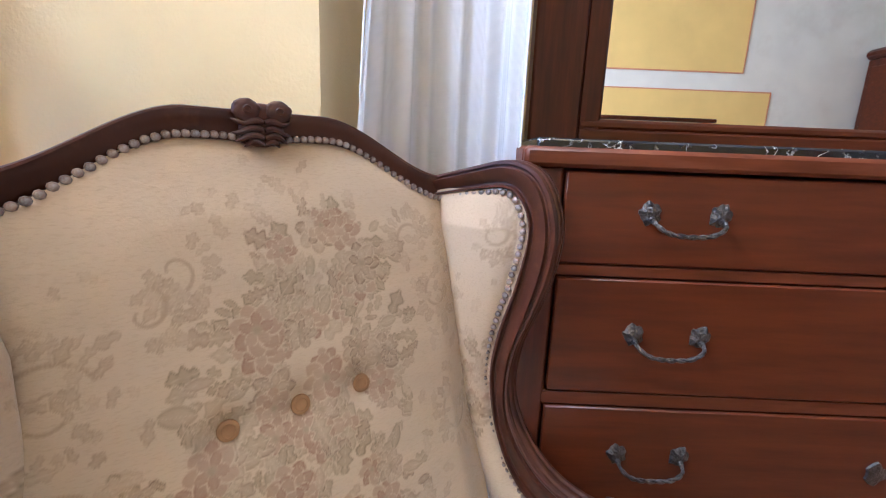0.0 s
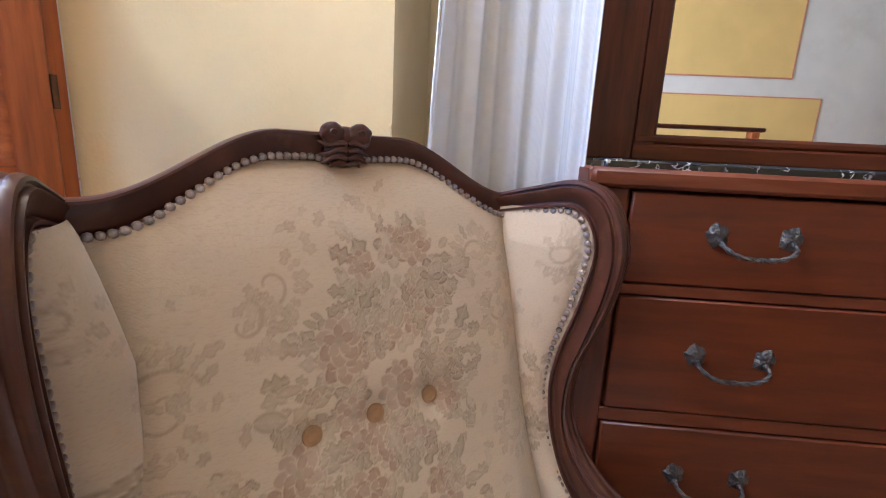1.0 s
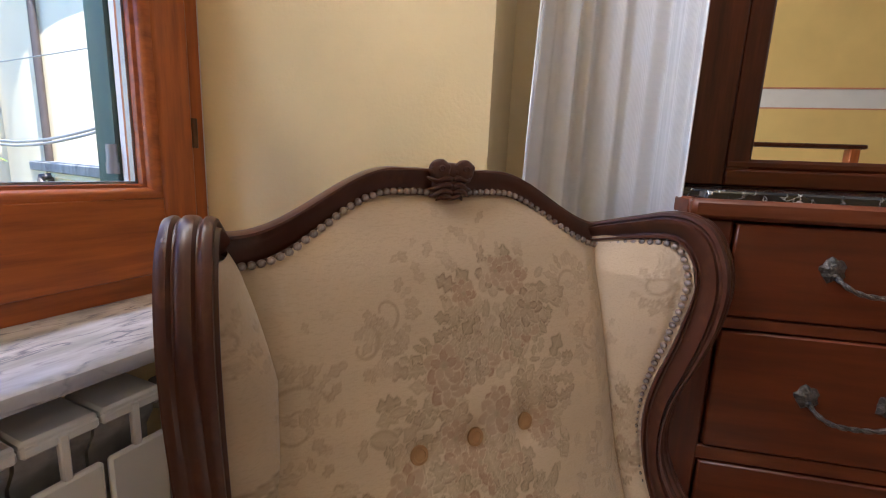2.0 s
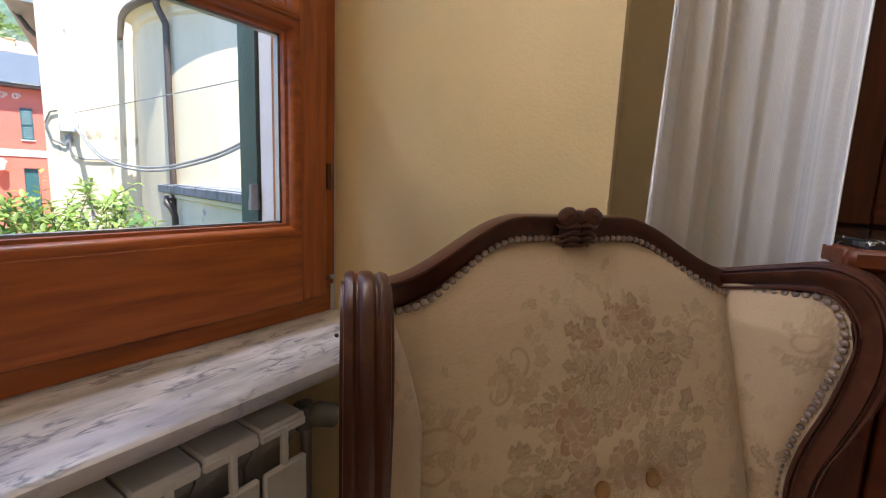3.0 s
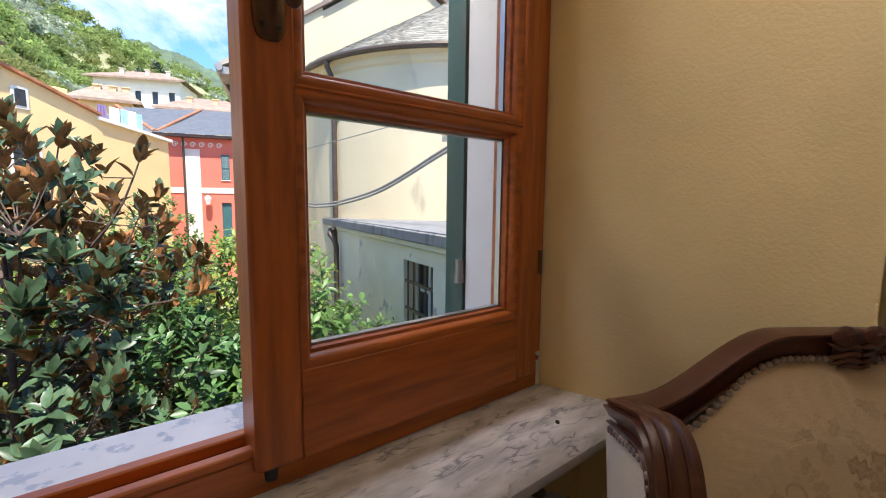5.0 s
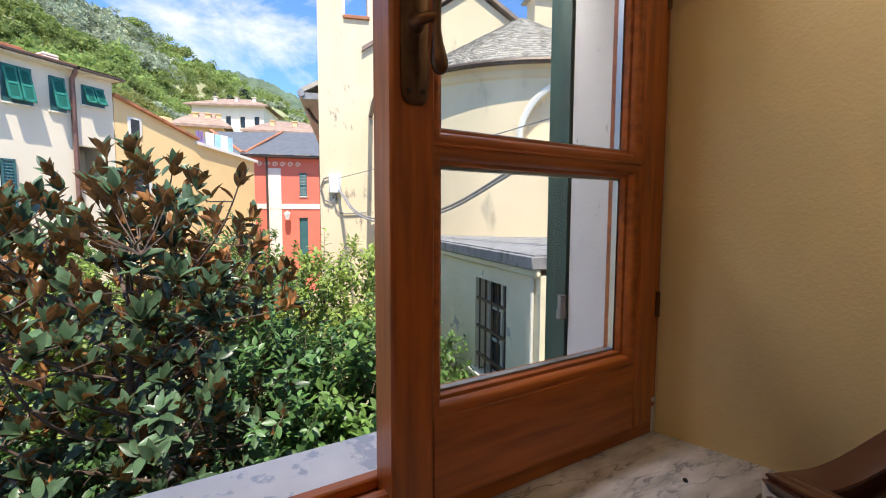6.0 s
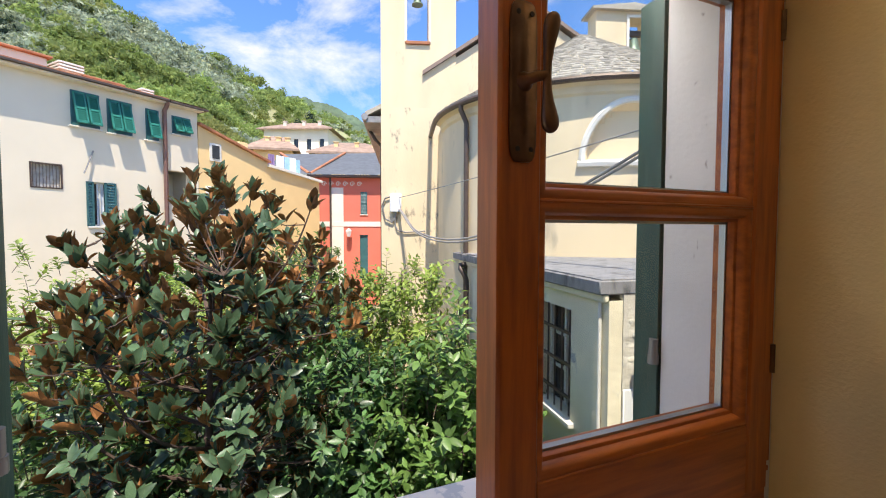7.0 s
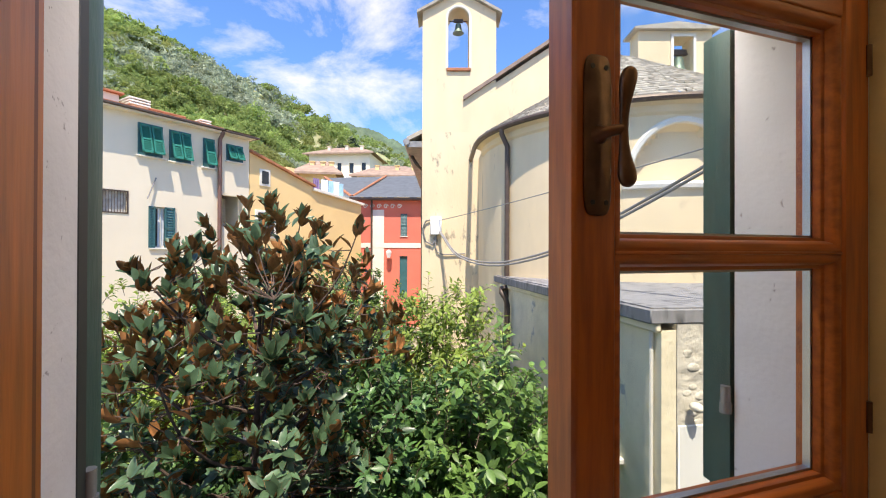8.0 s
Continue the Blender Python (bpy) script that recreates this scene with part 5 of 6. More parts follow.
# meter box and cables on the gable wall
mb = thing("meter_box", CHURCH @ pose(0.22, 0, 1.90), "white electric box with looped cables on the church wall", "electric box")
part("box", Geo().box((0, -0.14, 0), (0.29, 0.0, 0.46), 0.015), PLASTIC, mb)
for r, z in ((0.17, 0.0), (0.14, -0.04), (0.20, 0.02)):
    part("cable_loop", Geo().tube([(0.05, -0.04, 0.40), (-0.12, -0.05, 0.35), (-0.20, -0.05, 0.15), (-0.12, -0.05, z - r), (0.06, -0.05, z - r - 0.08), (0.14, -0.05, z - 0.10), (0.16, -0.05, 0.02)], 0.018, 6), CABLE, mb)
part("cable_run", Geo().tube(curve([(0.14, -0.04, -0.05), (0.14, -0.04, -0.35), (0.3, -0.04, -0.5), (0.9, -0.04, -0.48)], 12), 0.018, 6), CABLE, mb)


# the slack pair of cables drops from the box, then climbs to the house; a taut thin wire runs above it
SLACK = curve([(0.0, 1.98, 0), (0.035, 1.78, 0), (0.10, 1.44, 0), (0.19, 1.26, 0), (0.29, 1.205, 0), (0.39, 1.28, 0), (0.51, 1.48, 0), (0.635, 1.87, 0), (0.75, 2.25, 0), (0.88, 2.72, 0), (1.0, 3.17, 0)], 60)
for dx, dz, r, nm in ((0.0, 0.0, 0.019, "overhead_cable"), (0.035, 0.055, 0.019, "overhead_cable"), (0.0, 0.28, 0.008, "thin_wire")):
    a = CHURCH @ Vector((0.45 + dx, -0.15, 1.98 + dz))
    b = Vector((-0.99, 3.5, 2.62))
    if r > 0.01:
        pts = [Vector((a.x + (b.x - a.x) * q.x, a.y + (b.y - a.y) * q.x, q.y + dz * min(1.0, q.x * 4))) for q in SLACK]
    else:
        pts = [a.lerp(b, k / 30) - Vector((0, 0, 0.20 * (k / 30) * (1 - k / 30))) for k in range(31)]
    c = thing(nm, pose(0, 0, 0), "grey cable hung from the church wall to the house", "cable", "cables")
    part("strand", Geo().tube(pts, r, 7), CABLE, c)

# annex: x along its long wall from the near corner, y to its inside
ANNEX = pose(-3.14, 2.66, 0, 0, 0, 169.2) @ Matrix.Diagonal((1, -1, 1, 1))
annex = thing("annex", pose(-3.14, 2.66, 0, 0, 0, 169.2), "low annex with peeling plaster, slab roof and barred window", "annex")
g = Geo()
pierced(g, 0.0, 5.6, GROUND, 0.80, -0.14, 0.0, [(0.67, 1.48, -0.58, 0.60)])
part("long_wall", g, SHADE, annex, "peeling grey-yellow plaster wall")
g = Geo().box((-0.006, -3.0, GROUND), (0.24, -0.145, 0.86))
part("end_wall", g, RUBBLE, annex, "broken white rubble wall")
g = Geo()
for k in range(70):
    y, z = -0.22 - rng.uniform(0, 1.6), rng.uniform(-0.10, 0.62)
    g.ball((-0.004, y, z), rng.uniform(0.02, 0.06), (0.20, 1.3, 0.8), 9, 6)
ob = part("rubble_stones", g, RUBBLE, annex, "rough stones in the broken wall")
ob["kind"] = "stuff"
part("whitewash", Geo().box((-0.03, -3.0, GROUND), (-0.004, -0.145, -0.02), 0.008), WHITE, annex, "whitewashed lower wall")
part("roof_slab", Geo().box((-0.015, -3.1, 0.86), (5.6, 0.11, 0.99), 0.012), LEAD, annex, "stained grey slab roof edge")
part("roof_skin", Geo().box((0.0, -3.0, 0.988), (5.5, 0.08, 1.005), 0.004), LEAD, annex)
part("eave_moulding", Geo().box((0.0, -0.01, 0.78), (5.6, 0.06, 0.87), 0.02), SHADE, annex)
part("corner_pipe", Geo().tube([(0.10, 0.03, 0.78), (0.10, 0.03, GROUND)], 0.018, 8), TRIM, annex, "thin white pipe")
# near-black sheet in place of the annex's unlit inside
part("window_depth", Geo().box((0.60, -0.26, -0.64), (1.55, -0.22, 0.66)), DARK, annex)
wf = Geo()
for lo, hi in (((0.69, -0.2, -0.57), (0.74, -0.16, 0.59)), ((1.41, -0.2, -0.57), (1.46, -0.16, 0.59)), ((1.05, -0.2, -0.57), (1.10, -0.16, 0.59)), ((0.69, -0.2, 0.2), (1.46, -0.17, 0.23)), ((0.69, -0.2, -0.2), (1.46, -0.17, -0.17))):
    wf.box(lo, hi)
part("window_frame", wf, TRIM, annex, "white inner window frame")
for k in range(5):
    part("bar", Geo().tube([(0.75 + 0.165 * k, -0.03, -0.60), (0.75 + 0.165 * k, -0.03, 0.62)], 0.011, 7), PIPE, annex)
for z in (-0.38, -0.02, 0.33):
    part("cross_bar", Geo().box((0.66, -0.045, z - 0.015), (1.49, -0.015, z + 0.015)), PIPE, annex)
part("window_ledge", Geo().box((0.58, -0.2, -0.64), (1.56, 0.07, -0.585), 0.008), TRIM, annex, "white stone ledge")
for yy, zz, rr in ((-0.26, 0.16, 0.055), (-0.36, -0.92, 0.11)):
    part("corbel_stone", Geo().ball((-0.10, yy, zz), rr, (1.3, 0.9, 0.75), 12, 8), RUBBLE, annex, "projecting corner stone")
part("annex_downpipe", Geo().tube([(4.5, 0.05, 0.80), (4.52, 0.16, 0.78), (4.45, 0.18, 0.72), (4.4, 0.12, 0.62), (4.4, 0.08, 0.50), (4.4, 0.08, GROUND)], 0.05, 10), PIPE, annex, "brown downpipe")


# houses: x along the facade, y behind it
def louvred(parent, s0, s1, z0, z1, m, tilt=0.0, leaves=2):
    w = (s1 - s0) / leaves
    for k in range(leaves):
        lf = Geo()
        a, b = 0.02, w - 0.02
        mid = (z1 - z0) * 0.45
        for lo, hi in (((a, 0, 0), (a + 0.05, 0.05, z1 - z0)), ((b - 0.05, 0, 0), (b, 0.05, z1 - z0)), ((a, 0, 0), (b, 0.05, 0.06)), ((a, 0, z1 - z0 - 0.06), (b, 0.05, z1 - z0)), ((a, 0, mid), (b, 0.05, mid + 0.05))):
            lf.box(lo, hi)
        for q in range(14):
            z = 0.07 + (z1 - z0 - 0.14) * q / 14
            lf.add([(a + 0.04, 0.045, z + 0.085), (b - 0.04, 0.045, z + 0.085), (b - 0.04, 0.005, z), (a + 0.04, 0.005, z)], [(0, 1, 2, 3)])
        ob = part("shutter", lf, m, parent, "green louvred shutter", smooth=0)
        if tilt:
            ob.matrix_local = pose(s0 + w * k, -0.06, z1, -tilt, 0, 0) @ pose(0, 0, -(z1 - z0))
        else:
            ob.matrix_local = pose(s0 + w * k, -0.06, z0)


def window_in(parent, s0, s1, z0, z1, trim=TRIM, bars=True):
    # the room's darkness is a near-black sheet behind the frame
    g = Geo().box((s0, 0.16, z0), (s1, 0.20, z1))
    w = part("window", g, DARK, parent, "dark sheet standing for the unlit room behind the window")
    if bars:
        f = Geo()
        for lo, hi in (((s0, 0.10, z0), (s0 + 0.05, 0.16, z1)), ((s1 - 0.05, 0.10, z0), (s1, 0.16, z1)), ((s0, 0.10, z0), (s1, 0.16, z0 + 0.05)), ((s0, 0.10, z1 - 0.05), (s1, 0.16, z1)), (((s0 + s1) / 2 - 0.025, 0.10, z0), ((s0 + s1) / 2 + 0.025, 0.16, z1))):
            f.box(lo, hi)
        part("window_frame", f, trim, w)
    part("sill", Geo().box((s0 - 0.06, -0.06, z0 - 0.06), (s1 + 0.06, 0.1, z0), 0.01), TRIM, w)


HOUSE = pose(-16.89, -6.07, 0, 0, 0, 128.19)
house = thing("ivory_house", HOUSE, "ivory stuccoed house with green louvred shutters", "house")
tops = [(0.93, 1.66, 4.74, 5.77), (1.92, 2.63, 4.70, 5.75), (3.12, 3.52, 4.68, 5.72), (4.04, 4.70, 5.08, 5.68)]
low = (1.33, 2.02, 1.56, 2.99)
grille = (-0.10, 0.62, 2.70, 3.42)
g = Geo()
pierced(g, -9.0, 5.02, GROUND, 6.1, 0.0, 0.3, [low, grille, (3.86, 4.80, 2.4, 3.66)])
part("front_wall", g, STUCCOW, house)
for lo, hi in (((-9, 0.303, GROUND), (-8.7, 7, 6.1)), ((4.72, 0.303, GROUND), (5.02, 7, 6.1))):
    part("side_wall", Geo().box(lo, hi), STUCCOW, house)
part("back_wall", Geo().box((-9, 7.003, GROUND), (5.02, 7.3, 6.1)), STUCCOW, house)
part("loggia_wall", Geo().box((3.86, 1.2, 2.4), (4.80, 1.3, 3.66)), STUCCOW, house)
g = Geo().box((-9.2, -0.42, 6.10), (3.74, 0.4, 6.17), 0.01).box((3.80, -0.40, 6.08), (5.25, 0.4, 6.15), 0.01)
part("eave", g, PIPE, house, "dark brown eave board")
part("soffit", Geo().box((-9.2, -0.32, 6.04), (5.1, 0.05, 6.10), 0.01), STUCCOW, house)
g = Geo().slab([(-9.2, 6.17), (3.7, 6.17), (3.7, 6.20), (-9.2, 6.20)], -0.4, 0.2)
g.add([(-9.2, -0.4, 6.18), (5.2, -0.4, 6.18), (5.2, 3.6, 7.1), (-9.2, 3.6, 7.1), (-9.2, 7.6, 6.18), (5.2, 7.6, 6.18)], [(0, 1, 2, 3), (3, 2, 5, 4)])
part("roof", g, TERRA, house, "low terracotta roof")
for lo, hi, nm in (((1.05, 0.9, 6.2), (1.62, 1.6, 6.62), "chimney"), ((-0.7, 1.0, 6.2), (0.75, 2.4, 6.86), "roof_room"), ((3.30, 0.5, 6.2), (3.62, 0.8, 6.32), "chimney")):
    ch = part(nm, Geo().box(lo, hi, 0.02), STUCCOW, house)
    if nm == "chimney":
        for k in range(3):
            part("chimney_slab", Geo().box((lo[0] - 0.06, lo[1] - 0.06, hi[2] + 0.10 * k), (hi[0] + 0.06, hi[1] + 0.06, hi[2] + 0.06 + 0.10 * k), 0.01), TRIM, ch)
    else:
        part("roof_room_tiles", Geo().box((lo[0] - 0.12, lo[1] - 0.12, hi[2]), (hi[0] + 0.12, hi[1] + 0.12, hi[2] + 0.08), 0.02), TERRA, ch)
part("roof_room", Geo().box((1.5, 1.9, 6.3), (3.3, 4.0, 6.84), 0.02), STUCCOW, house)
part("roof_room_tiles", Geo().box((1.4, 1.8, 6.84), (3.4, 4.1, 6.92), 0.02), TERRA, house)
for k, (s0, s1, z0, z1) in enumerate(tops):
    part("shutter_frame", Geo().box((s0 - 0.02, -0.05, z0 - 0.03), (s1 + 0.02, 0.0, z1 + 0.03), 0.005), SHUTDARK, house)
    louvred(house, s0, s1, z0, z1, SHUTTER, tilt=16 if k < 3 else 24, leaves=1 if k == 2 else 2)
    part("sill", Geo().box((s0 - 0.08, -0.09, z0 - 0.08), (s1 + 0.08, 0.0, z0 - 0.035), 0.005), TRIM, house)
window_in(house, *low)
part("net_curtain", Geo().box((1.60, 0.13, 1.60), (1.80, 0.15, 2.95)), CLOTHA, house)
louvred(house, low[0] - 0.10, low[0] + 0.14, low[2], low[3], SHUTDARK, leaves=1)
louvred(house, low[1] - 0.28, low[1] + 0.10, low[2], low[3], SHUTDARK, leaves=1)
g = Geo().box((grille[0], 0.14, grille[2]), (grille[1], 0.18, grille[3]))
part("window_pane", g, mat("whitish grey pane", (0.58, 0.56, 0.53), 0.4, vary=0.3, scale=6), house)
part("grille_frame", Geo().box((grille[0] - 0.03, -0.02, grille[3] - 0.03), (grille[1] + 0.03, 0.02, grille[3] + 0.02)).box((grille[0] - 0.03, -0.02, grille[2] - 0.02), (grille[1] + 0.03, 0.02, grille[2] + 0.02)).box((grille[1] - 0.01, -0.02, grille[2]), (grille[1] + 0.03, 0.02, grille[3])).box((grille[0] - 0.03, -0.02, grille[2]), (grille[0] + 0.01, 0.02, grille[3])), PIPE, house)
for k in range(9):
    x = grille[0] + 0.08 * (k + 0.5)
    part("grille_bar", Geo().tube([(x, -0.005, grille[2]), (x, -0.005, grille[3])], 0.010, 6), PIPE, house)
part("downpipe", Geo().tube([(3.72, -0.30, 6.1), (3.72, -0.25, 5.95), (3.72, -0.09, 5.8), (3.72, -0.09, GROUND)], 0.075, 10), mat("rose copper pipe", (0.22, 0.12, 0.10), 0.5, 0.2), house, "rose-brown downpipe")
part("stay_bar", Geo().tube([(1.47, -0.05, 3.99), (1.17, -0.12, 3.23)], 0.022, 6), PIPEG, house, "slanting iron stay")

apricot = thing("apricot_house", HOUSE, "apricot stuccoed house with a sloping tiled roof edge", "house")
g = Geo()
g.slab([(5.05, GROUND), (8.35, GROUND), (8.35, 4.55), (5.05, 5.56)], 0.0, 6.0)
g.slab([(8.36, GROUND), (11.7, GROUND), (11.7, 3.95), (8.36, 4.36)], 0.02, 4.0)
part("wall", g, ORANGE, apricot)
part("roof_edge", Geo().slab([(5.03, 5.57), (8.45, 4.53), (8.45, 4.62), (5.03, 5.67)], -0.16, 6.1), TERRA, apricot)
part("lower_edge", Geo().slab([(8.36, 4.36), (11.8, 3.94), (11.8, 4.06), (8.36, 4.48)], -0.14, 4.1), TRIM, apricot)
part("window_surround", Geo().box((5.50, -0.04, 4.24), (6.02, 0.0, 4.96), 0.01), TRIM, apricot)
# both windows are near-black plates, the dark rooms given as colour
part("window", Geo().box((5.60, -0.06, 4.34), (5.92, -0.035, 4.88), 0.005), DARK, apricot)
part("window_surround", Geo().box((5.3, -0.04, 2.0), (6.3, 0.0, 3.2), 0.01), TRIM, apricot)
part("window", Geo().box((5.42, -0.06, 2.1), (6.18, -0.035, 3.1), 0.005), DARK, apricot)
part("chimney", Geo().box((8.0, 1.5, 4.4), (8.5, 2.0, 5.6), 0.02), ORANGE, apricot)

for i, (s, z, w, h, m) in enumerate(((8.9, 4.55, 0.35, 0.55, CLOTHC), (9.4, 4.35, 0.42, 0.75, CLOTHA), (9.9, 4.3, 0.30, 0.8, CLOTHB), (10.25, 4.3, 0.35, 0.8, CLOTHA), (10.65, 4.25, 0.25, 0.8, CLOTHB))):
    lt = thing("laundry", HOUSE, ("purple", "white", "blue", "white", "blue")[i] + " laundry hanging on a line over the roof", "laundry", "laundry on the line")
    part("sheet", Geo().loft([[(s + w * k / 8, 0.6 + 0.05 * math.sin(k * 2.1) + 0.012 * sgn, zz) for k in range(9) for sgn in (0,)] for zz in (z, z + h * 0.5, z + h)], closed=False, caps=False), m, lt, fix=False)

REDH = pose(*far(-5.3, 27), 0, 0, 0, 71.1)
red = thing("red_house", REDH, "coral red house with cream bands and a dark slate roof", "house")
g = Geo()
pierced(g, 0.0, 6.0, GROUND, 4.6, 0.0, 0.4, [(2.70, 3.06, 2.4, 3.75), (2.62, 3.1, -1.5, 1.15)])
g.box((0, 0.4, GROUND), (0.3, 7, 4.6))
part("wall", g, RED, red)
window_in(red, 2.70, 3.06, 2.4, 3.75)
part("door", Geo().box((2.62, 0.1, -1.5), (3.1, 0.2, 1.15)), SHUTDARK, red)
louvred(red, 2.66, 3.10, 2.4, 3.75, SHUTDARK, leaves=1)
part("band", Geo().box((-0.03, -0.04, 1.65), (6, 0.0, 1.95), 0.01), TRIM, red)
part("band", Geo().box((0.95, -0.03, GROUND), (1.65, -0.001, 4.0), 0.01), TRIM, red)
part("cornice", Geo().box((-0.4, -0.5, 4.58), (6.3, 0.3, 4.72), 0.02), PIPE, red)
g = Geo()
for k in range(6):
    c = (0.5 + 0.42 * k, 4.22)
    g.tube([(c[0] + 0.15 * (1 - 0.06 * q) * math.cos(q * 0.6), -0.02, c[1] + 0.15 * (1 - 0.06 * q) * math.sin(q * 0.6)) for q in range(14)], 0.03, 5)
part("frieze_scroll", g, TRIM, red, "painted cream scroll frieze")
part("downpipe", Geo().tube([(0.9, -0.1, 4.6), (0.9, -0.1, GROUND)], 0.06, 8), PIPE, red)
g = Geo().add([(-0.45, -0.55, 4.72), (6.4, -0.55, 4.72), (4.2, 4.5, 6.9), (-3.2, 4.5, 6.7), (-3.4, 2.5, 5.6)], [(0, 1, 2, 3), (0, 3, 4)])
part("roof", g, SLATED, red, "dark slate hipped roof")
part("ridge", Geo().tube([(-0.3, -0.4, 4.78), (-3.2, 4.4, 6.75)], 0.10, 6).tube([(-0.2, -0.4, 4.8), (0.6, 2.0, 5.9), (1.2, 4.4, 6.85)], 0.07, 6), TERRA, red, "terracotta ridge tiles")
lampst = thing("wall_lantern", REDH, "small glass wall lantern on an iron bracket", "lantern")
part("bracket", Geo().tube([(2.0, 0.0, 1.4), (2.0, -0.35, 1.5)], 0.02, 6), PIPE, lampst)
part("glass", Geo().loft([[(2.0 + r * a, -0.35 + r * b, z) for a, b in ((-1, -1), (1, -1), (1, 1), (-1, 1))] for r, z in ((0.08, 1.05), (0.16, 1.4), (0.02, 1.55))]), PLASTIC, lampst)


OLDTILE = mat("weathered roof tile", (0.33, 0.23, 0.17), 0.9, vary=0.25, scale=2)


def villa(name, m, w, d, h, wall, label, rows, cols, roof=OLDTILE):
    v = thing(name, m, label, "house")
    holes = [(w * (c + 0.32) / cols, w * (c + 0.68) / cols, -1 + 2.6 * r + 0.9, -1 + 2.6 * r + 2.3) for r in range(rows) for c in range(cols)]
    g = Geo()
    pierced(g, 0, w, -8, h, 0, 0.3, holes)
    g.box((0, 0.3, -8), (0.3, d, h)).box((w - 0.3, 0.3, -8), (w, d, h))
    part("wall", g, wall, v)
    for q in holes:
        # unlit rooms as near-black sheets in the holes
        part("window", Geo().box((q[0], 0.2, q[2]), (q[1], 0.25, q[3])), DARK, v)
    o = 0.7
    g = Geo().add([(-o, -o, h), (w + o, -o, h), (w + o, d + o, h), (-o, d + o, h), (w * 0.3, d * 0.5, h + 1.6), (w * 0.7, d * 0.5, h + 1.6), (-o, -o, h - 0.2), (w + o, -o, h - 0.2)],
                  [(0, 1, 5, 4), (1, 2, 5), (2, 3, 4, 5), (3, 0, 4), (6, 7, 1, 0)])
    part("roof", g, roof, v)
    for c in (0.25, 0.55, 0.8):
        part("chimney", Geo().box((w * c, 1.2, h), (w * c + 0.4, 1.6, h + 1.25), 0.03).box((w * c - 0.08, 1.12, h + 1.25), (w * c + 0.48, 1.68, h + 1.33), 0.02), wall, v)
    part("balcony", Geo().box((w * 0.25, -1.2, 1.2), (w * 0.95, 0, 2.1), 0.03), TRIM, v)
    return v


villa("hill_villa", pose(*far(-18.4, 60), 9.5, 0, 0, 65), 8.5, 7, 5.2, STUCCOW, "pale villa with balconies on the hillside", 2, 5)
villa("apricot_villa", pose(*far(-8.9, 45), 4.2, 0, 0, 74), 7, 6, 5.0, ORANGE, "apricot house with a tiled roof on the slope", 2, 3)
villa("apricot_villa", pose(*far(-13.2, 40), 3.4, 0, 0, 80), 3.2, 5, 5.2, ORANGE, "narrow apricot house behind the roofs", 2, 2)
villa("hill_house", pose(*far(-24.5, 30), 7.0, 0, 0, 95), 5, 5, 3.0, STUCCOW, "small pale house with an orange roof on the slope", 1, 2)

# hill: rises from behind the houses to a ridge that sinks to the right
RX = [-2.2, -1.0, -0.77, -0.60, -0.43, -0.34, -0.24, -0.09, 0.1, 0.6, 2.0]
RT = [0.72, 0.60, 0.525, 0.45, 0.385, 0.325, 0.275, 0.207, 0.16, 0.11, 0.10]
RD = [150, 150, 155, 170, 195, 215, 255, 310, 330, 340, 340]


def hill_point(u, v):
    """u: sideways slope from the window, v: 0 at the foot, 1 on the ridge, beyond it the far side."""
    top, dist = float(np.interp(u, RX, RT)), float(np.interp(u, RX, RD))
    d = 42 + (dist - 42) * v
    base = 0.02
    t = base + (top - base) * (1 - (1 - min(v, 1)) ** 1.35)
    x, y = far(u * d, d)
    z = 1.49 + t * d * (1.0 if v <= 1 else 1.0 - 0.6 * (v - 1))
    bump = noise.noise(Vector((x * 0.03, y * 0.03, 0))) * 4 + noise.noise(Vector((x * 0.09, y * 0.09, 3))) * 1.6
    return x, y, z + bump * min(1, v * 3) - 1.5


g = Geo()
rows = [[hill_point(-2.2 + 4.2 * i / 120, v / 30) for i in range(121)] for v in range(0, 37)]
g.loft(rows, closed=False, caps=False)
struct("hill", g, HILLM, "steep wooded hillside behind the village", category="hill")


# a farther ridge, blue with distance, sinking behind the church
def ridge_point(u, v):
    top = float(np.interp(u, [-0.6, -0.34, -0.25, -0.17, -0.09, 0.1, 0.6], [0.20, 0.265, 0.300, 0.276, 0.246, 0.20, 0.12]))
    d = 420 + 90 * v
    x, y = far(u * d, d)
    rough = noise.noise(Vector((x * 0.03, y * 0.03, 5))) * 3.0 + noise.noise(Vector((x * 0.11, y * 0.11, 9))) * 3.2 + noise.noise(Vector((x * 0.3, y * 0.3, 2))) * 2.0
    return x, y, 1.49 + d * (0.08 + (top - 0.08) * (1 - (1 - v) ** 1.3)) + rough * min(1.0, 3 * v)


g = Geo()
g.loft([[ridge_point(-0.6 + 1.2 * i / 420, v / 24) for i in range(421)] for v in range(25)] + [[(x - 20, y, z - 60) for x, y, z in (ridge_point(-0.6 + 1.2 * i / 420, 1.0) for i in range(421))]], closed=False, caps=False)
struct("far_hill", g, mat("distant woods", (0.085, 0.125, 0.075), 0.95, vary=0.35, scale=0.08, second=(0.12, 0.15, 0.08), second_at=(0.5, 0.7), second_scale=0.03), "distant wooded ridge beyond the hillside", category="hill", smooth=0)


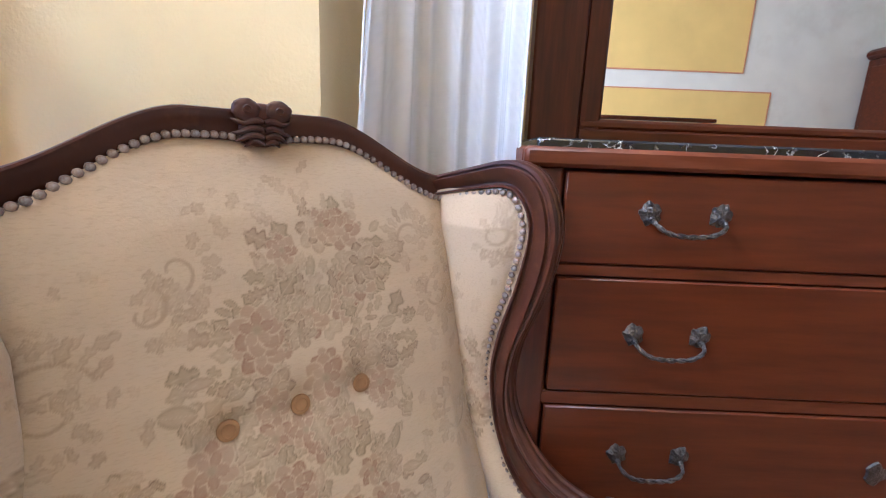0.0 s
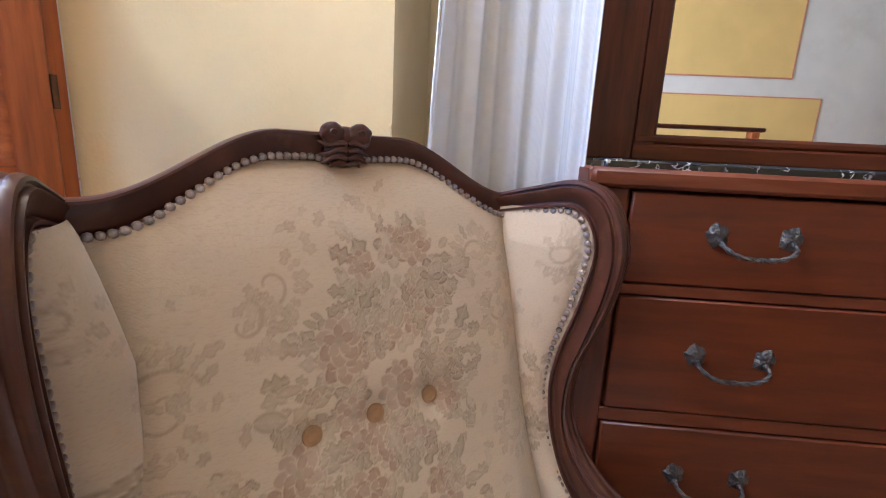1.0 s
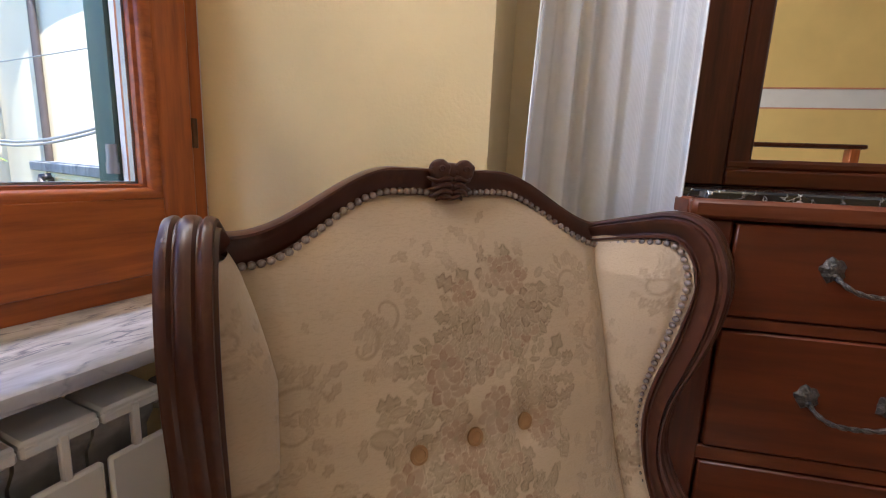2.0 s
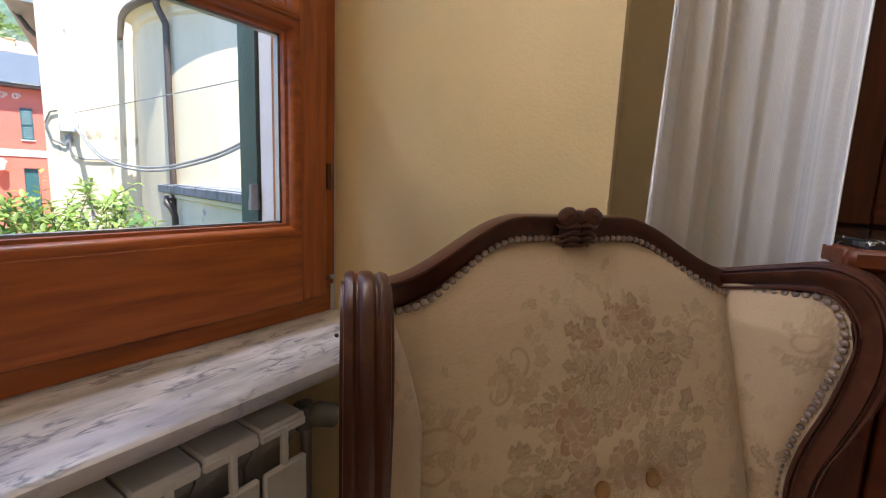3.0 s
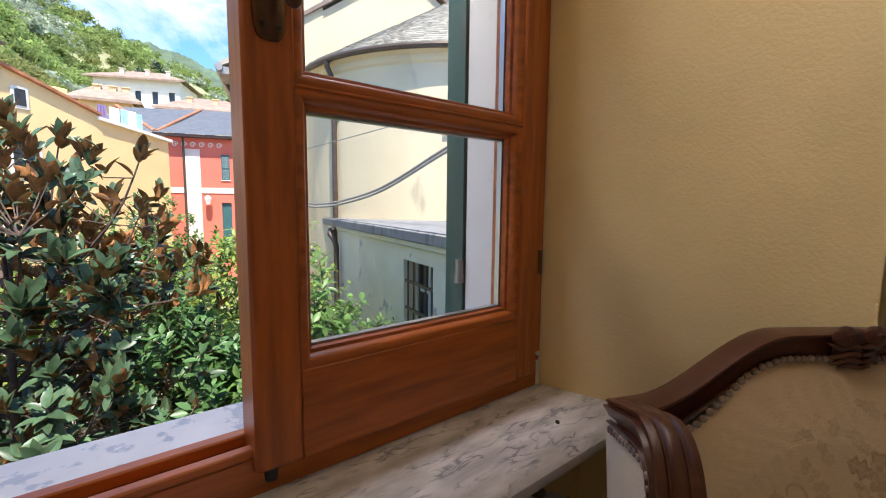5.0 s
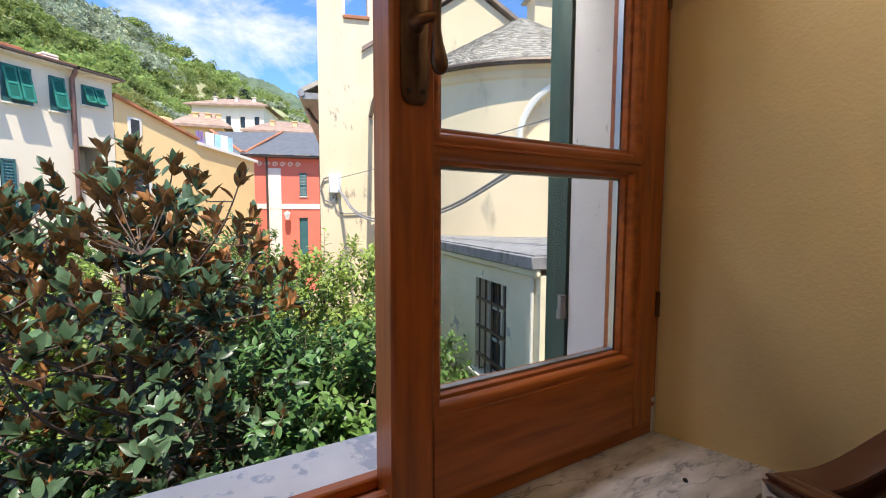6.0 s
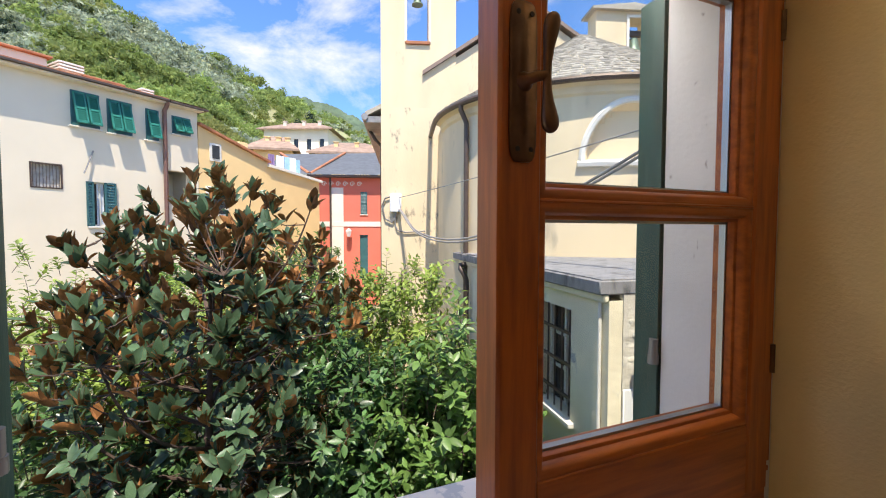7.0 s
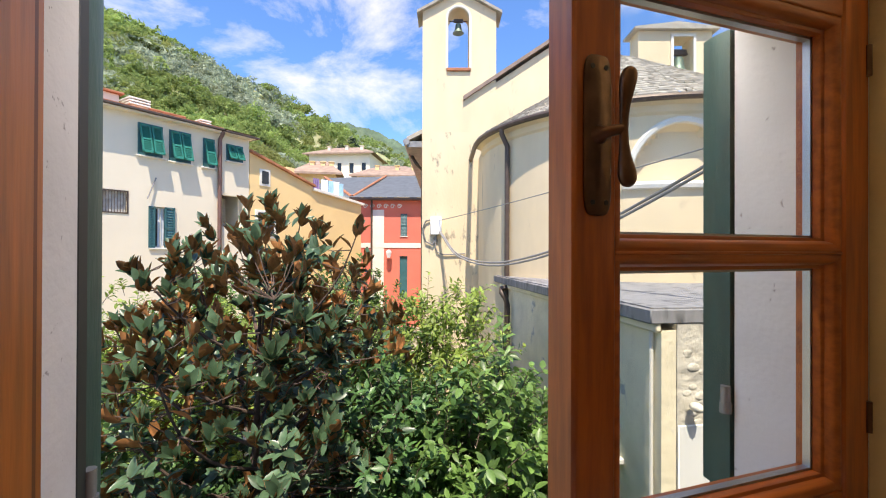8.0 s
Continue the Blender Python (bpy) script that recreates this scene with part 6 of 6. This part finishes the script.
def woods(name, count, mat_, label, size, tall, umin, umax, vmin, vmax, keep):
    """Many small crowns, each a ragged cloud of leaf sprays, joined."""
    tris = []
    for _ in range(count):
        u, v = rng.uniform(umin, umax), rng.uniform(vmin, vmax) ** 0.8
        x, y, z = hill_point(u, v)
        if keep(x, y) is False:
            continue
        s = size * rng.uniform(0.6, 1.4) * (0.55 + 0.65 * v)
        n = 190
        lumps = rng.normal(0, 0.42, (5, 3)) * np.array([1, 1, 0.6 * tall])
        way = rng.standard_normal((n, 3))
        way /= np.linalg.norm(way, axis=1)[:, None]
        way[:, 2] = np.abs(way[:, 2]) * 1.1 - 0.25
        c = lumps[rng.integers(5, size=n)] + way * rng.uniform(0.35, 0.7, (n, 1)) * np.array([1, 1, tall])
        c = c * s + np.array([x, y, z + 0.75 * s * tall])
        a, b = rng.standard_normal((n, 3)), rng.standard_normal((n, 3))
        k = s * 0.118 * rng.uniform(0.6, 1.4, (n, 1))
        tris.append(np.stack([c + a * k, c + b * k, c - (a + b) * k * 0.7], 1))
    T = np.concatenate(tris).reshape(-1, 3)
    me = bpy.data.meshes.new(name)
    me.from_pydata(T.tolist(), [], np.arange(len(T)).reshape(-1, 3).tolist())
    me.materials.append(mat_)
    me.update()
    tagged(new(name, me), label, "trees", kind="stuff")


def patch(k, lo, hi):
    return lambda x, y: lo < noise.noise(Vector((x * 0.022, y * 0.022, k))) < hi


woods("olive_grove", 1900, OLIVE, "grey-green olive crowns over the hillside", 2.3, 0.85, -1.0, 0.15, 0.03, 0.95, patch(1, -0.05, 2))
woods("green_wood", 2600, WOOD_G, "green and yellowish trees over the hillside", 2.2, 1.0, -1.0, 0.15, 0.03, 1.03, patch(1, -2, 0.08))
woods("dark_conifers", 60, CONIFER, "scattered dark conifers on the hillside", 2.6, 1.5, -0.9, 0.1, 0.2, 0.8, patch(2, 0.1, 2))


# ---- garden ----
def leaf_verts(n=6, width=0.36, fold=0.10, curl=-0.12):
    """A leaf along +x, 1 long: two rows of a folded blade."""
    V, F = [(0, 0, 0)], []
    for k in range(1, n):
        t = k / n
        w = width * math.sin(math.pi * t ** 0.85) ** 0.8 * 0.5
        V += [(t, w, fold * w * 2 + curl * t * t), (t, 0, curl * t * t), (t, -w, fold * w * 2 + curl * t * t)]
    V.append((1, 0, curl))
    F += [(0, 2, 1), (0, 3, 2)]
    for k in range(n - 2):
        a = 1 + 3 * k
        F += [(a, a + 1, a + 4, a + 3), (a + 1, a + 2, a + 5, a + 4)]
    a = 1 + 3 * (n - 2)
    F += [(a, a + 1, a + 3), (a + 1, a + 2, a + 3)]
    return np.array(V), F


def two_faced(V, F, gap=0.012):
    """Upper blade and a felted underside just beneath it."""
    n = len(V)
    return np.concatenate([V, V - np.array([0, 0, gap])]), [(f, 0) for f in F] + [(tuple(i + n for i in f[::-1]), 1) for f in F]


def scatter(name, blade, frames, mats, parent, label=""):
    """Joins many copies of a blade; frames: (place, 3x3 with the size in it)."""
    V, F = blade
    polys, mi, pts = [], [], []
    for k, (p, m) in enumerate(frames):
        pts.append(V @ m.T + p)
        o = k * len(V)
        for f, q in F:
            polys.append(tuple(i + o for i in f))
            mi.append(q)
    me = bpy.data.meshes.new(name)
    me.from_pydata(np.concatenate(pts).tolist(), [], polys)
    for m in mats:
        me.materials.append(m)
    me.polygons.foreach_set("material_index", mi)
    me.polygons.foreach_set("use_smooth", [True] * len(polys))
    me.update()
    ob = part(name, me, None, parent, label)
    ob["kind"] = "stuff"
    return ob


def facing(direction, up, size):
    d = Vector(direction).normalized()
    s = Vector(up).cross(d)
    s = s.normalized() if s.length > 1e-4 else d.orthogonal().normalized()
    w = d.cross(s)
    return np.array([[d.x * size, s.x * size, w.x * size], [d.y * size, s.y * size, w.y * size], [d.z * size, s.z * size, w.z * size]])


mx_, my_ = far(-1.94, 4.6)
magnolia = thing("magnolia_tree", pose(mx_, my_, GROUND - 0.30), "magnolia tree with glossy dark leaves, rusty underneath", "tree")
wood = Geo()
wood.tube(curve([(0, 0, 0), (0.03, 0.02, 1.2), (0.0, -0.02, 2.5), (0.04, 0.0, 3.4), (0.06, 0.02, 4.3), (0.03, 0.0, 5.0)], 20), [0.075 - 0.0036 * k for k in range(20)], 9)
limbs, ends = [], []
for k in range(26):
    z0 = 1.2 + 3.0 * k / 26
    az = k * 2.399 + rng.uniform(-0.3, 0.3)
    ln = 1.35 * math.sqrt(max(0.08, 1 - ((z0 - 2.8) / 2.6) ** 2)) * rng.uniform(0.7, 1.0)
    d = Vector((math.cos(az), math.sin(az), 0))
    p0 = Vector((0.02, 0, z0))
    pts = curve([p0, p0 + d * ln * 0.45 + Vector((0, 0, ln * 0.25)), p0 + d * ln * 0.8 + Vector((0, 0, ln * 0.62)), p0 + d * ln + Vector((0, 0, ln * rng.uniform(0.8, 1.15)))], 9)
    wood.tube(pts, [0.022 - 0.0020 * q for q in range(9)], 6)
    limbs += pts[2:]
    ends.append((pts[-1], (pts[-1] - pts[-3]).normalized(), pts[-1].z, pts[-3]))
limbs += [Vector((0.03, 0, 3.0 + 0.17 * q)) for q in range(10)]


def crown_reach(az, z):
    """Uneven outline of the crown: its radius at a height."""
    t = (z - 2.95) / (2.28 + 0.22 * math.sin(2 * az + 0.6) + 0.18 * math.sin(5 * az))
    return 1.62 * math.sqrt(max(0.0, 1 - abs(t) ** 2.8)) * (1 + 0.10 * math.sin(3 * az + 2.2 * z) + 0.08 * math.sin(7 * az - 3.1 * z))


tips = list(ends)
while len(tips) < 860:
    az, z = rng.uniform(0, math.tau), rng.uniform(0.8, 5.6)
    reach = crown_reach(az, z)
    f = rng.uniform() ** 0.42
    if rng.uniform() > reach / 1.7 or reach < 0.12:
        continue
    p = Vector((f * reach * math.cos(az), f * reach * math.sin(az), z))
    if math.sin(4.3 * p.x + 1.0) * math.sin(4.1 * p.y) * math.sin(3.7 * p.z + 0.7) > 0.25:
        continue
    q = min(limbs, key=lambda b: (b - p).length + max(0.0, b.z - p.z) * 2)
    d = (p - q)
    d = (d.normalized() * 0.55 + Vector((math.cos(az) * 0.45 * f, math.sin(az) * 0.45 * f, 0.75))).normalized()
    if (p - q).length < 0.7:
        wood.tube([q, q.lerp(p, 0.55) - Vector((0, 0, 0.03)), p], [0.007, 0.0055, 0.004], 4)
    tips.append((p, d, z + 0.5 * (f - 0.7), q))
# leaders that stand out above the crown, each a column of rosettes
for side, deep, z1 in ((-0.98, 0.1, 4.62), (-0.62, -0.2, 5.02), (-0.20, 0.15, 5.28), (0.12, -0.1, 5.12), (0.42, 0.1, 5.36), (0.66, -0.15, 5.24), (0.98, 0.1, 4.72), (1.3, -0.1, 4.25)):
    top = ACROSS * side + VIEW * deep
    top = Vector((top.x, top.y, z1))
    foot = Vector((top.x * 0.6, top.y * 0.6, z1 - 1.0))
    wood.tube([foot, foot.lerp(top, 0.5), top], [0.014, 0.010, 0.005], 6)
    for k, f in enumerate((1.0, 0.86, 0.70, 0.55, 0.40)):
        p = foot.lerp(top, f)
        lean = Vector(rng.normal(0, 1, 3)) * (0.0 if k == 0 else 0.09)
        tips.append((p + lean, (Vector((0, 0, 1)) + lean * 6).normalized(), 5.2, p - Vector((0, 0, 0.12))))
part("trunk", wood, BARK, magnolia)
blade = two_faced(*leaf_verts(6, 0.42, 0.22, -0.14))
frames = []
for p, d, high, q in tips:
    b = q.lerp(p, rng.uniform(0.35, 0.95))
    way = (Vector(rng.normal(0, 1, 3)) + d * 0.4 + Vector((0, 0, -0.25))).normalized()
    frames.append((np.array(b), facing(way, Vector((rng.normal(0, 0.35), rng.normal(0, 0.35), 1)), rng.uniform(0.12, 0.19))))
    young = rng.uniform() < min(0.92, max(0.38, 0.50 + 0.42 * (high - 3.3)))
    side = d.orthogonal().normalized()
    for k in range(int(rng.integers(8, 13))):
        az = k * 2.399 + rng.uniform(-0.4, 0.4)
        out = (side * math.cos(az) + d.cross(side) * math.sin(az))
        spread = rng.uniform(0.30, 0.85) if young else rng.uniform(0.9, 2.0)
        way = (d + out * spread + Vector((0, 0, 0.25 if young else rng.uniform(-0.7, 0.0)))).normalized()
        base = p - d * (rng.uniform(0, 0.10) if young else rng.uniform(0.0, 0.18))
        tilt = (d + Vector(rng.normal(0, 0.22, 3))).normalized()
        frames.append((np.array(base), facing(way, tilt, rng.uniform(0.12, 0.20))))
near = sorted(range(len(frames)), key=lambda i: -(CHURCH.inverted() @ (Matrix.Translation((mx_, my_, GROUND - 0.30)) @ Vector(frames[i][0]))).length)[:300]
chosen = set(near)
LEAFM = bpy.data.meshes.new("leaf")
LEAFM.from_pydata(blade[0].tolist(), [], [f for f, q in blade[1]])
LEAFM.materials.append(MAGTOPI)
LEAFM.materials.append(MAGLOWI)
LEAFM.polygons.foreach_set("material_index", [q for f, q in blade[1]])
LEAFM.polygons.foreach_set("use_smooth", [True] * len(blade[1]))
scatter("crown", blade, [fr for i, fr in enumerate(frames) if i not in chosen], [MAGTOP, MAGLOW], magnolia)
for i in near:
    p, m = frames[i]
    ob = part("leaf", LEAFM, None, magnolia)
    ob.matrix_local = Matrix.Translation(p) @ Matrix(m.tolist()).to_4x4()


def bush(name, label, side, ahead, base, height, radius, count, size, m, width=0.48, stems=7, upright=0.5):
    """A rounded, uneven mass of short leafy shoots on a few stems."""
    x, y = far(side, ahead)
    th = thing(name, pose(x, y, GROUND), label, "bush" if height < 2.5 else "tree")
    w = Geo()
    fr = []
    mid, half = (base + height) / 2, (height - base) / 2
    ph = rng.uniform(0, 6, 4)
    for k in range(stems):
        az = k * 2.399
        w.tube(curve([(0.06 * math.cos(az), 0.06 * math.sin(az), 0), (radius * 0.25 * math.cos(az), radius * 0.25 * math.sin(az), mid * 0.8), (radius * 0.5 * math.cos(az), radius * 0.5 * math.sin(az), mid + 0.35 * half)], 8), [0.032 - 0.003 * q for q in range(8)], 5)
    for k in range(int(count * 1.9 / 16)):
        u = Vector(rng.normal(0, 1, 3)).normalized()
        f = rng.uniform() ** 0.40
        lump = 1 + 0.13 * math.sin(4 * u.x + ph[0]) + 0.13 * math.sin(5 * u.y + ph[1]) + 0.10 * math.sin(6 * u.z + ph[2])
        c = Vector((u.x * radius, u.y * radius, u.z * half)) * (f * lump)
        c.z += mid
        d = (u * 0.6 + Vector((0, 0, upright)) + Vector(rng.normal(0, 0.45, 3))).normalized()
        ln = rng.uniform(0.18, 0.36) * (1.5 if rng.uniform() < 0.12 else 1.0)
        droop = Vector((0, 0, -0.25 * ln))
        tip_ = c + d * ln
        w.tube([c - d * 0.08, c + d * ln * 0.5 - droop * 0.3, tip_ + droop * 0.3], [0.005, 0.004, 0.002], 4)
        s_ = d.orthogonal().normalized()
        for q in range(16):
            a = q * 2.399 + rng.uniform(-0.4, 0.4)
            o = s_ * math.cos(a) + d.cross(s_) * math.sin(a)
            way = o + d * rng.uniform(0.2, 0.9) + Vector((0, 0, rng.uniform(-0.4, 0.15)))
            fr.append((np.array(c + d * ln * (q + 1) / 16 + o * 0.01), facing(way, d * 0.6 + Vector((rng.normal(0, 0.3), rng.normal(0, 0.3), 0.9)), size * rng.uniform(0.7, 1.3))))
    part("stem", w, BARK, th)
    V, F = leaf_verts(4, width, 0.16, -0.12)
    scatter("crown", (V, [(f, 0) for f in F]), fr, [m], th)


bush("citrus_tree", "bright green citrus tree in front of the church", -0.08, 6.2, 1.0, 4.40, 0.82, 3800, 0.090, LIME)
bush("citrus_tree", "green citrus tree below the window", 0.45, 4.3, 0.8, 3.45, 0.85, 4200, 0.115, CITRUS)
bush("garden_shrub", "deep green shrub beside the magnolia", -0.40, 4.6, 0.5, 3.6, 0.8, 4200, 0.10, DEEP)
bush("citrus_tree", "light green tree behind the magnolia", -3.6, 6.8, 0.8, 4.05, 1.3, 4200, 0.10, LIME)
bush("garden_shrub", "green shrub along the garden path", -1.6, 7.2, 0.8, 4.2, 1.4, 4800, 0.10, CITRUS)
bush("garden_shrub", "dense green shrub under the magnolia", -3.2, 4.4, 0.3, 2.9, 1.1, 4200, 0.10, DEEP)
bush("garden_shrub", "low dark shrub under the magnolia", -1.8, 3.4, 0.2, 2.2, 1.2, 3600, 0.11, DEEP)
bush("citrus_tree", "light green tree at the garden's edge", -5.2, 7.0, 0.6, 4.0, 1.2, 4200, 0.10, LIME)
bush("garden_shrub", "green shrub before the ivory house", -5.0, 9.5, 0.6, 4.1, 1.6, 4200, 0.12, CITRUS)
bush("garden_shrub", "deep green shrub below the window", 0.1, 3.4, 0.2, 2.3, 0.9, 3600, 0.10, DEEP)
bush("garden_shrub", "leafy shrub by the red house", -2.6, 13.0, 0.5, 4.2, 1.5, 4200, 0.13, CITRUS)
bush("citrus_tree", "young tree by the church wall", 1.05, 5.6, 0.8, 3.1, 0.6, 2600, 0.08, CITRUS)
